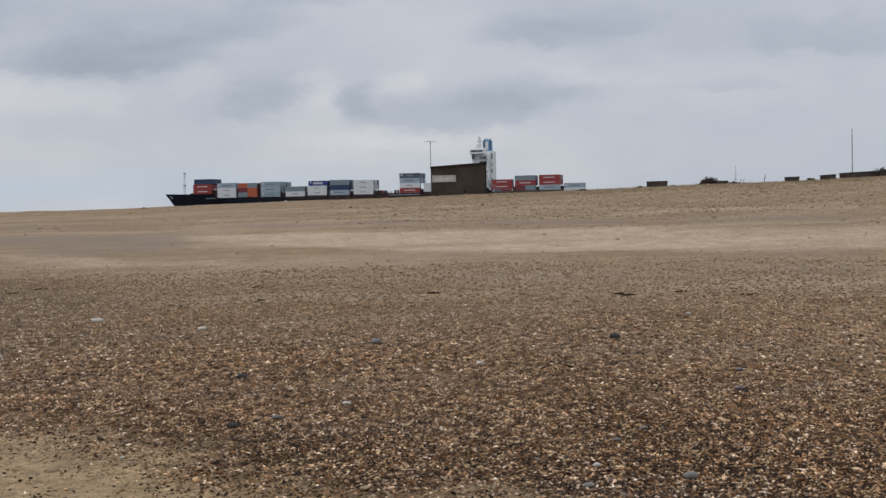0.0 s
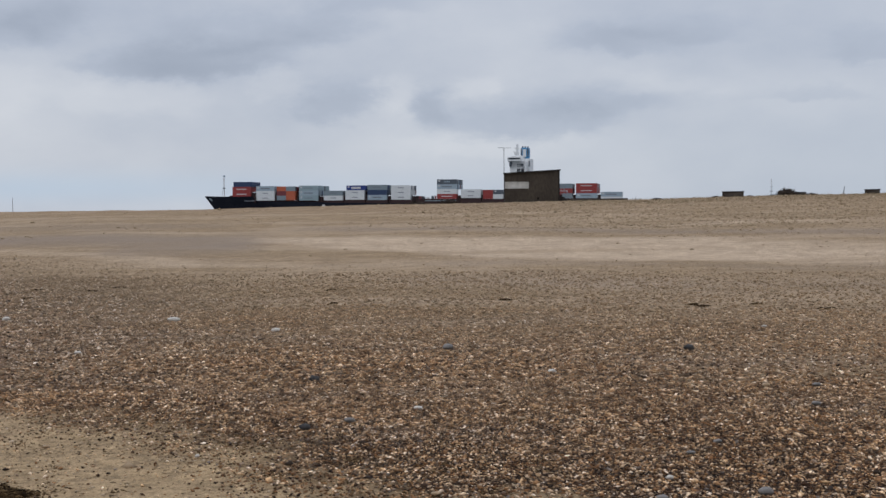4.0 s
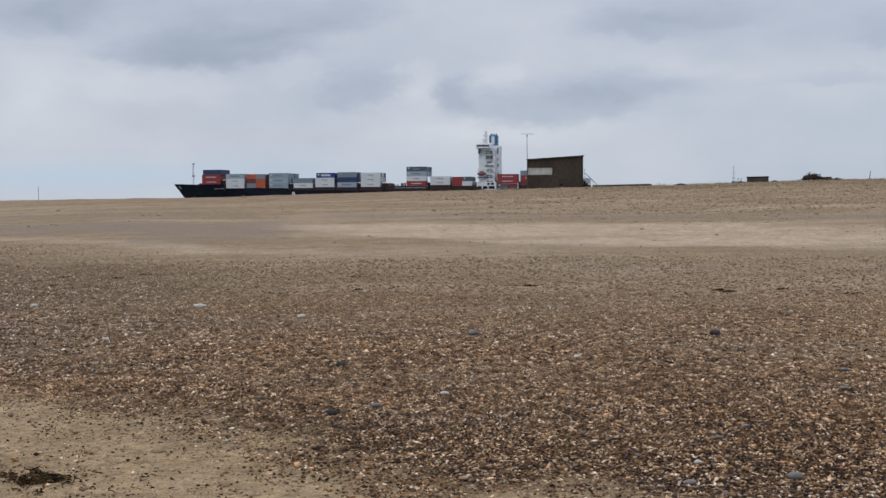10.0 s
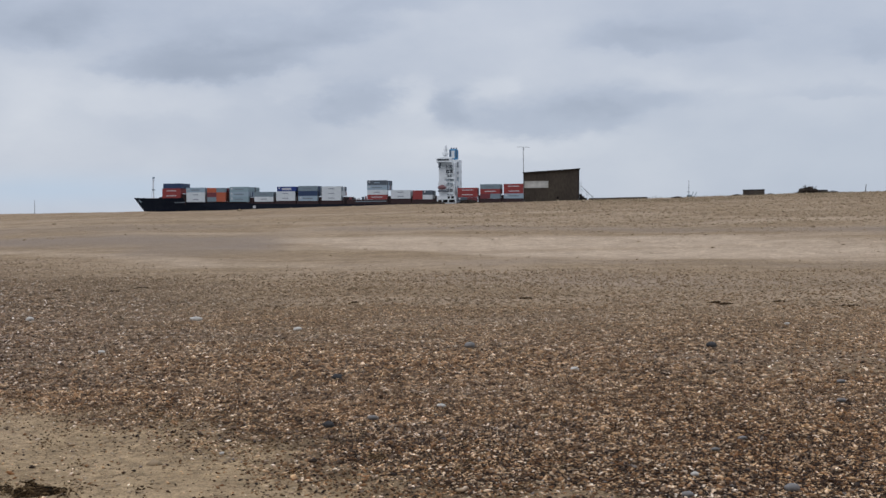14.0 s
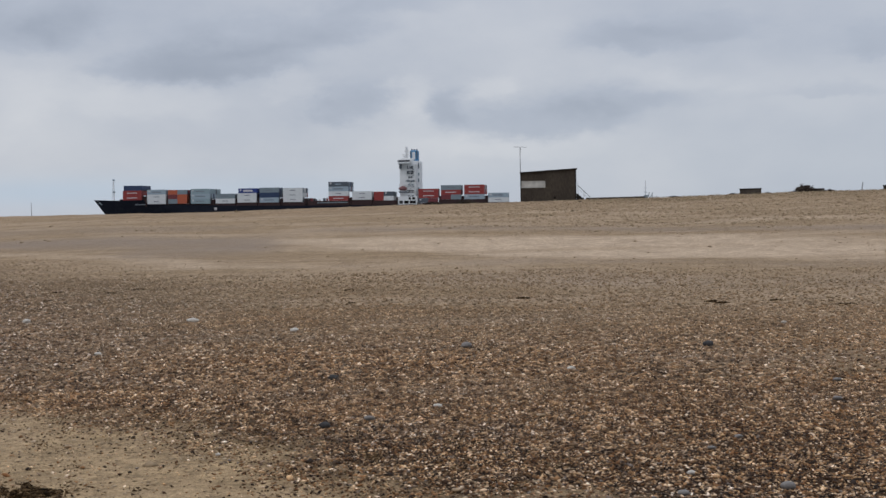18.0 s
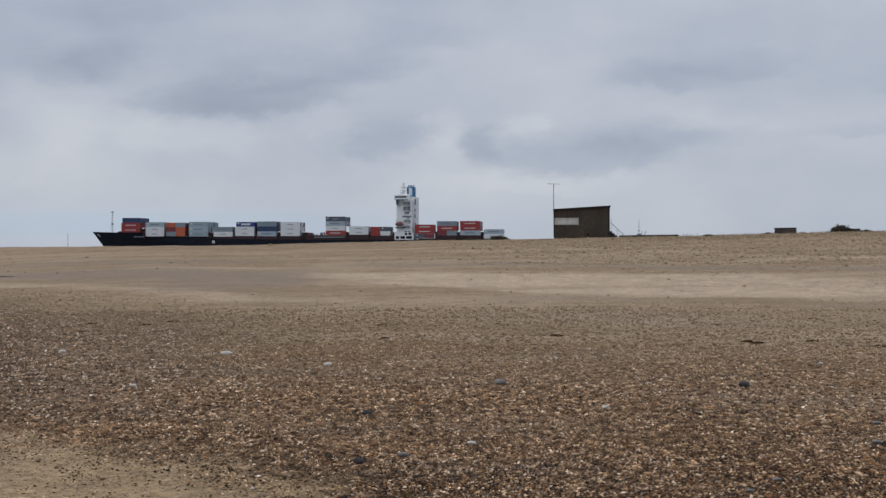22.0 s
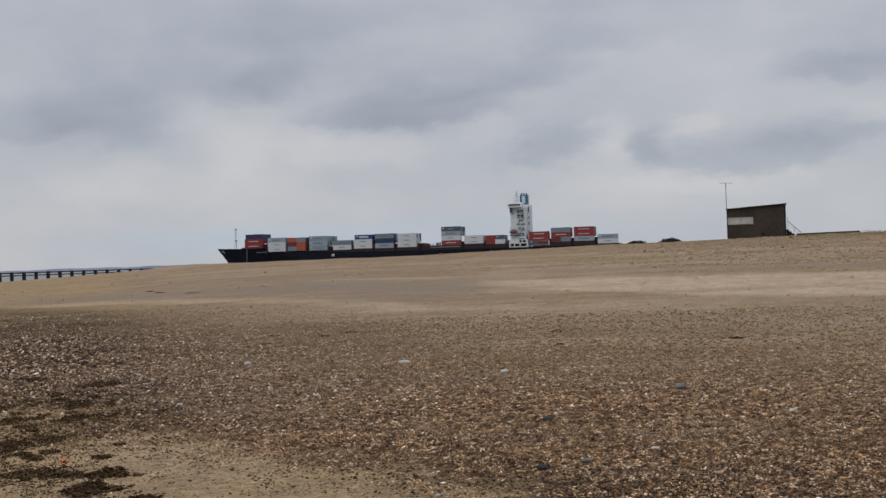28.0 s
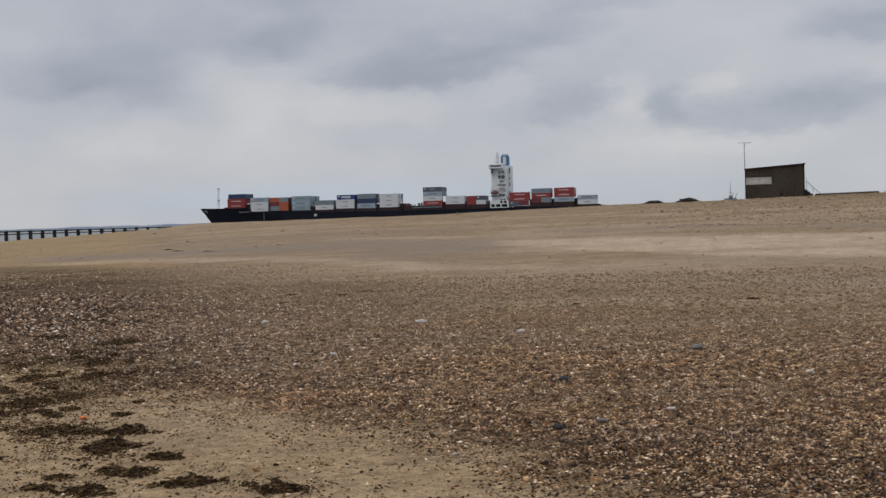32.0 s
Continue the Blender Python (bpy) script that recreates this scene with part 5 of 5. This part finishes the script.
def build_tower(ship):
    W = MAT["ship_white"]
    tower = part("accommodation_block", one_box(sx(200.4), sx(190.6), -BEAM + 3, -3.0, 7.9, 34.3, 0.15), W, ship, "white accommodation block with a bridge")
    part("lower_house", one_box(sx(201.6), sx(189.6), -BEAM + 1.5, -1.2, 7.9, 14.2, 0.1), W, ship, "white lower deck house")
    for z in (13.3, 17.3, 20.9, 24.3, 27.7, 30.9):
        bm = one_box(sx(200.0), sx(194.6), -3.0 + 0.01, -2.1, z, z + 0.18)
        part("balcony", bm, W, tower)
        part("railing", one_box(sx(200.0), sx(194.6), -2.16, -2.10, z + 0.95, z + 1.05), W, tower)
    for z, a, b, h, m in ((31.2, 195.2, 199.2, 1.7, "c_slate"), (27.9, 195.0, 199.4, 2.0, "glass"), (25.6, 196.0, 198.6, 1.0, "glass"), (23.3, 194.2, 200.0, 0.9, "c_grey"),
                          (20.6, 195.8, 199.4, 1.2, "c_grey"), (16.6, 195.2, 199.4, 1.7, "glass"), (13.0, 195.6, 199.6, 1.9, "glass")):
        for q in range(2):
            w = (b - a) / 2
            part("window", one_box(sx(a + q * w + w - 0.2), sx(a + q * w), -2.99, -2.90, z, z + h), MAT[m], tower)
    # dark panels on the solid wall stand in for shade inside openings
    for a, b in ((190.5, 192.6), (193.4, 196.2), (197.0, 200.6)):
        part("doorway", one_box(sx(b), sx(a), -1.195, -1.10, 10.0, 11.7), MAT["void"], ship, "dark panel for the shade of a passage under the deck house")
    for a, b in ((196.2, 197.6), (198.4, 200.2)):
        part("doorway", one_box(sx(b), sx(a), -1.195, -1.10, 12.4, 13.8), MAT["void"], ship, "dark panel for the shade of a recessed doorway")
    for s in (194.9, 197.3, 200.1):
        part("stanchion", one_tube((sx(s), -2.2, 13.4), (sx(s), -2.2, 34.3), 0.09), W, tower)
    for z in (17.4, 21.0, 24.4, 27.8):
        part("stairway", one_tube((sx(195.2), -2.4, z), (sx(199.6), -2.4, z + 3.3), 0.13), MAT["c_grey"], tower)
    # slate-coloured block stands in for the shadow below the bridge wing
    part("wing_shade", one_box(sx(192.0), sx(190.7), -2.99, -0.6, 31.3, 34.3), MAT["c_slate"], tower, "dark block for the shade under the bridge wing")
    bridge = part("bridge", one_box(sx(198.2), sx(189.8), -BEAM - 1.0, 0.6, 34.35, 37, 0.12), W, ship, "white navigation bridge with wings")
    part("bridge_window", one_box(sx(197.6), sx(190.4), 0.602, 0.66, 35.4, 36.4), MAT["glass"], bridge)
    part("bridge_window", one_box(sx(189.79), sx(189.72), -BEAM - 0.5, 0.3, 35.3, 36.4), MAT["glass"], bridge)
    part("wing_brace", one_tube((sx(190.4), 0.2, 34.4), (sx(192.6), -2.9, 30.7), 0.25), W, bridge)
    part("wing_brace", one_tube((sx(196.4), 0.2, 34.4), (sx(196.4), -2.9, 30.7), 0.25), W, bridge)
    part("compass_deck", one_box(sx(197.6), sx(190.6), -22, -8, 37, 38, 0.1), W, bridge)
    mast = part("radar_mast", one_tube((sx(193.6), -12, 37.9), (sx(193.6), -12, 45.2), 1.05, 0.65), W, ship, "white radar mast")
    for z, w in ((40.1, 2.2), (42.3, 1.6)):
        part("radar_scanner", one_box(sx(193.6) - w, sx(193.6) + w, -12.3, -11.0, z, z + 0.6, 0.05), W, mast)
    part("yard", one_tube((sx(193.6), -15, 44.2), (sx(193.6), -9, 44.2), 0.16), W, mast)
    part("dome", lumpy(2, 0.9, 0.9, 0.9, 0.02), W, mast).location = (sx(192.6), -10.5, 39.4)
    casing = part("funnel_casing", one_box(sx(202.2), sx(197.2), -20, -8, 7.9, 36.2, 0.2), W, ship, "white engine casing")
    for z, h, m in ((17.7, 2.2, "c_grey"), (23.2, 2.2, "c_grey"), (27.2, 1.6, "c_grey"), (31.4, 3.4, "c_slate")):
        part("louvre", one_box(sx(202.0), sx(201.2), -7.99, -7.92, z, z + h), MAT[m], casing)
    funnel = part("funnel", one_box(sx(200.6), sx(195.6), -18, -12, 36.22, 43.0, 0.6), MAT["funnel"], ship, "teal-blue funnel with a pale stripe")
    part("funnel_band", one_box(sx(199.0), sx(197.1), -18.06, -11.94, 37.2, 42.0), MAT["c_white"], funnel)
    for a in (195.9, 199.6):
        part("louvre", one_box(sx(a + 0.7), sx(a), -12.0, -11.93, 37.6, 42.6), MAT["c_slate"], funnel)
    for y, x in ((-13.4, 196.8), (-15.0, 198.1), (-16.6, 199.4)):
        part("exhaust_pipe", one_tube((sx(x), y, 42.8), (sx(x), y, 43.9), 0.45), MAT["c_slate"], funnel)
    # lifeboat in its davits
    bm = lumpy(3, 2.7, 1.2, 1.25, 0.04, 3)
    boat = part("lifeboat", bm, MAT["lifeboat"], ship, "faded red enclosed lifeboat under davits", False)
    boat.location = (sx(192.9), -0.5, 19.1)
    part("canopy", one_box(-1.2, 1.0, -0.6, 0.6, 0.7, 1.6, 0.3), MAT["lifeboat"], boat)
    # dark slab stands in for the shade under the lifeboat
    part("under_shade", one_box(-2.4, 2.4, -1.2, 0.9, -2.5, -1.7, 0.1), MAT["c_slate"], boat)
    for s in (190.8, 194.4):
        part("davit", one_tube((sx(s), -2.9, 17.7), (sx(s), -0.4, 22.1), 0.2), W, ship)


COAMINGS = [(10.5, 26.5, 14.25), (29.3, 42.6, 11.7), (43.0, 57.0, 11.8), (58.0, 71.5, 11.6), (74.0, 87.0, 11.55), (88.0, 101.0, 11.95), (102.0, 115.6, 11.75),
            (117.2, 130.6, 11.85), (133.4, 145.6, 12.3), (146.0, 159.5, 12.25), (160.8, 173.6, 12.65), (174.4, 188.8, 12.05),
            (204.6, 214.8, 10.3), (216.0, 229.0, 12.15), (230.2, 243.2, 12.15), (244.8, 257.8, 10.15)]

BOXES = {}


def container_mesh(colour, long, tall):
    """Ribbed steel box with corner posts, rails and a door end, one mesh for each colour and size."""
    key = (colour, long, tall)
    if key in BOXES:
        return BOXES[key]
    bm = bmesh.new()
    n = int(long / 0.6)
    w = 2.44
    rows = []
    for k in range(n + 1):
        x = 0.10 + (long - 0.20) * k / n
        d = 0.07 if k % 2 else 0.0
        rows.append([bm.verts.new(c) for c in ((x, -d, 0.1), (x, -d, tall - 0.1), (x, -0.08, tall - 0.03 - d * 0.4), (x, -w + 0.08, tall - 0.03 - d * 0.4),
                                               (x, -w + d, tall - 0.1), (x, -w + d, 0.1), (x, -w + 0.08, 0.03), (x, -0.08, 0.03))])
    for a, b in zip(rows, rows[1:]):
        for i in range(8):
            bm.faces.new((a[i], b[i], b[(i + 1) % 8], a[(i + 1) % 8]))
    bm.faces.new(rows[0])
    bm.faces.new(rows[-1][::-1])
    body = mesh_of("container", bm, MAT[colour])
    doors = []
    for y0, y1 in ((-1.21, -0.15), (-w + 0.15, -1.23)):
        doors.append(mesh_of("door", one_box(0.02, 0.096, y0, y1, 0.15, tall - 0.12, 0.015), MAT[colour]))
    posts = [mesh_of("corner_post", one_box(x, x + 0.15, -0.13, 0.02, 0, tall), MAT[colour]) for x in (0.0, long - 0.15)]
    rails = [mesh_of("rail", one_box(0.152, long - 0.152, -0.09, 0.015, z, z + 0.13), MAT[colour]) for z in (0.004, tall - 0.134)]
    mark = None
    style = MARKS.get(colour)
    if style:
        half = long * style[1] / 2
        mark = mesh_of("lettering", one_box(long / 2 - half, long / 2 + half, 0.003, 0.02, tall * (0.5 - style[2]), tall * (0.5 + style[2])), MAT[style[0]])
    if colour in ("c_teal", "c_pale", "c_blue", "c_slate"):
        posts.append(mesh_of("company_mark", one_box(long - 1.9, long - 0.9, 0.003, 0.022, tall * 0.52, tall * 0.82), MAT["white_mark"]))
    BOXES[key] = (body, doors, posts + rails, mark)
    return BOXES[key]


MARKS = {"c_red": ("white_mark", 0.55, 0.08), "c_blue": ("white_mark", 0.5, 0.2), "c_white": ("dark_mark", 0.3, 0.07), "c_pale": ("dark_mark", 0.5, 0.10),
         "c_teal": ("dark_mark", 0.45, 0.07), "c_grey": ("dark_mark", 0.4, 0.07), "c_slate": ("c_pale", 0.3, 0.08)}
WORDS = {"c_red": "red", "c_orange": "orange", "c_maroon": "maroon", "c_white": "white", "c_grey": "blue-grey", "c_pale": "pale blue-grey",
         "c_teal": "grey-green", "c_blue": "deep blue", "c_navy": "navy", "c_slate": "dark slate"}
CARGO = []


def container(s0, z, y, colour, long=12.19, tall=2.85, lettered=True, front=True):
    body, doors, edges, mark = container_mesh(colour, long, tall)
    ob = new("shipping_container", body)
    pieces = doors + (edges if front else []) + ([mark] if mark and lettered else [])
    for me in pieces:
        new(me.name.split(".")[0], me).parent = ob
    size = "forty-foot" if long > 8 else "twenty-foot"
    tagged(ob, f"{WORDS[colour]} {size} steel shipping container stacked on deck", "container", "containers on the ship")
    CARGO.append((ob, Matrix.Translation((sx(s0 + long), y, z))))


# bays: start, base height, near side, rows across, layers from the bottom (one colour, or two for twenty-foot pairs), tiers
BAYS = [
    (12.0, 14.3, -5.4, 6, [("c_red",), ("c_red",), ("c_navy",)], 3.1),
    (29.4, 11.75, -1.9, 5, [("c_white",), ("c_white",), ("c_pale",)], 3.0),
    (43.4, 11.85, -1.0, 5, [("c_grey", "c_orange"), ("c_maroon", "c_orange"), ("c_orange", "c_grey")], 2.85),
    (58.2, 11.65, -1.0, 9, [("c_teal",), ("c_pale",), ("c_teal",)], 3.07),
    (74.3, 11.6, -1.0, 6, [("c_white",), ("c_grey",)], 3.0),
    (88.3, 12.0, -1.0, 4, [("c_white",), ("c_white",), ("c_blue",)], 2.9),
    (102.5, 11.8, -1.0, 5, [("c_pale",), ("c_navy",), ("c_grey",)], 3.06),
    (117.5, 11.9, -1.0, 6, [("c_white",), ("c_white",), ("c_white",)], 2.88),
    (146.3, 12.3, -1.0, 7, [("c_red",), ("c_white",), ("c_pale",), ("c_slate",)], 2.9),
    (161.1, 12.7, -1.0, 5, [("c_white",), ("c_white",)], 2.55),
    (174.7, 12.1, -1.0, 5, [("c_red", "c_white"), ("c_red", "c_slate")], 2.7),
    (202.4, 13.2, -0.9, 3, [("c_red",), ("c_red",)], 2.8),
    (216.2, 12.2, -1.0, 5, [("c_maroon", "c_grey"), ("c_red",), ("c_grey",)], 2.87),
    (230.5, 12.2, -1.0, 8, [("c_pale",), ("c_red",), ("c_red",)], 2.9),
    (245.1, 10.2, -1.0, 3, [("c_white",), ("c_pale",)], 2.8),
]
HIDDEN = ["c_grey", "c_teal", "c_slate", "c_maroon", "c_slate", "c_grey", "c_teal", "c_navy"]


def build_cargo():
    r = random.Random(12)
    for s0, base, near, rows, layers, tall in BAYS:
        for row in range(rows):
            for tier, cols in enumerate(layers):
                if row > 1 and tier < len(layers) - 2:
                    continue
                y = near - row * 2.52
                z = base + tier * (tall + 0.01)
                use = cols if row == 0 else (cols[-1] if r.random() < 0.6 or s0 < 20 else r.choice(HIDDEN),)
                if len(use) == 1:
                    container(s0 + (0.7 if tier == 2 and s0 in (12.0, 43.4, 88.3) else 0.0), z, y, use[0], 12.19, tall, row == 0, row == 0)
                else:
                    container(s0, z, y, use[0], 6.06, tall, False)
                    container(s0 + 6.13, z, y, use[1], 6.06, tall, False)
    # short boxes below the pair of red ones behind the funnel
    container(208.3, 10.4, -0.9, "c_maroon", 6.06, 2.7, False)
    container(202.2, 10.4, -0.9, "c_slate", 6.06, 2.7, False)


ship = thing("container_ship", "black-hulled container ship under way with a white tower and mixed containers", "ship")
build_hull(ship)
build_tower(ship)
build_cargo()


# ---------------------------------------------------------------- workboat beyond the bank
BOAT_ROWS = [  # seconds, bearing, range
    (t, -18.13 + 0.4636 * t, 417.0 + 2.85 * t) for t in (0, 4, 8, 12, 16, 20, 24, 28, 32)
]


def build_workboat():
    """A small working vessel, bow along +x: most of it stays hidden behind the bank."""
    boat = thing("workboat", "distant grey workboat with a tall mast behind the bank", "boat")
    bm = bmesh.new()
    prev = None
    for x, half, keel, sheer in ((-14, 3.0, -0.8, 2.4), (-8, 3.5, -1.2, 2.2), (0, 3.6, -1.3, 2.4), (7, 3.0, -1.2, 3.0), (11, 1.7, -0.9, 3.7), (14, 0.1, 0.6, 4.4)):
        ring = [bm.verts.new(c) for c in ((x, half, sheer), (x, half * 0.85, 0.3), (x, 0, keel), (x, -half * 0.85, 0.3), (x, -half, sheer))]
        if prev:
            for a in range(5):
                bm.faces.new((prev[a], ring[a], ring[(a + 1) % 5], prev[(a + 1) % 5]))
        prev = ring
        if x == -14:
            bm.faces.new(ring[::-1])
    part("hull", bm, MAT["c_slate"], boat)
    house = part("deckhouse", one_box(-3.5, 5.0, -2.6, 2.6, 2.3, 5.6, 0.12), MAT["c_white"], boat)
    part("window_band", one_box(-2.8, 4.2, -2.66, 2.66, 3.9, 4.7), MAT["glass"], house)
    bridge = part("wheelhouse", one_box(-1.3, 1.9, -2.0, 2.0, 5.62, 8.5, 0.15), MAT["c_grey"], boat)
    part("window_band", one_box(-1.1, 1.96, -2.06, 2.06, 7.0, 7.9), MAT["glass"], bridge)
    part("roof_rail", one_box(-1.5, 2.1, -2.1, 2.1, 8.52, 8.7, 0.05), MAT["c_slate"], bridge)
    part("mast_foot", one_box(-0.5, 0.8, -0.8, 0.8, 8.72, 9.9, 0.25), MAT["c_grey"], bridge)
    # mast lightened to white to stand in for haze
    mast = part("mast", one_tube((0.3, 0, 8.7), (0.3, 0, 15.4), 0.20, 0.13), MAT["ship_white"], boat, "slim pale mast")
    part("yard", one_tube((0.3, -0.8, 12.6), (0.3, 0.8, 12.6), 0.06), MAT["c_pale"], mast)
    part("radar_scanner", one_box(-0.1, 0.7, -0.5, 0.5, 10.9, 11.1, 0.04), MAT["c_grey"], mast)
    part("derrick", one_tube((-0.9, -0.9, 8.0), (-2.5, -1.0, 10.9), 0.15, 0.10), MAT["c_grey"], boat)
    part("derrick", one_tube((-0.9, 0.9, 8.0), (-2.5, 1.0, 10.9), 0.15, 0.10), MAT["c_grey"], boat)
    part("stern_gantry", one_box(-12.2, -11.6, -2.4, 2.4, 2.2, 7.0, 0.1), MAT["c_slate"], boat)
    return boat


workboat = build_workboat()


def motions():
    rows = [(t, pose(x, y, SEA, 0, 0, 180 - h)) for t, x, y, h in SHIP_ROWS]
    walk(ship, rows)
    course = [(t, -math.sin(radians(a)) * r, math.cos(radians(a)) * r) for t, a, r in BOAT_ROWS]
    (_, xa, ya), (_, xb, yb) = course[0], course[-1]
    heading = math.degrees(math.atan2(yb - ya, xb - xa))
    walk(workboat, [(t, pose(x, y, SEA, 0, 0, heading)) for t, x, y in course])
    for ob, m in CARGO:
        walk(ob, [(t, p @ m) for t, p in rows])


motions()
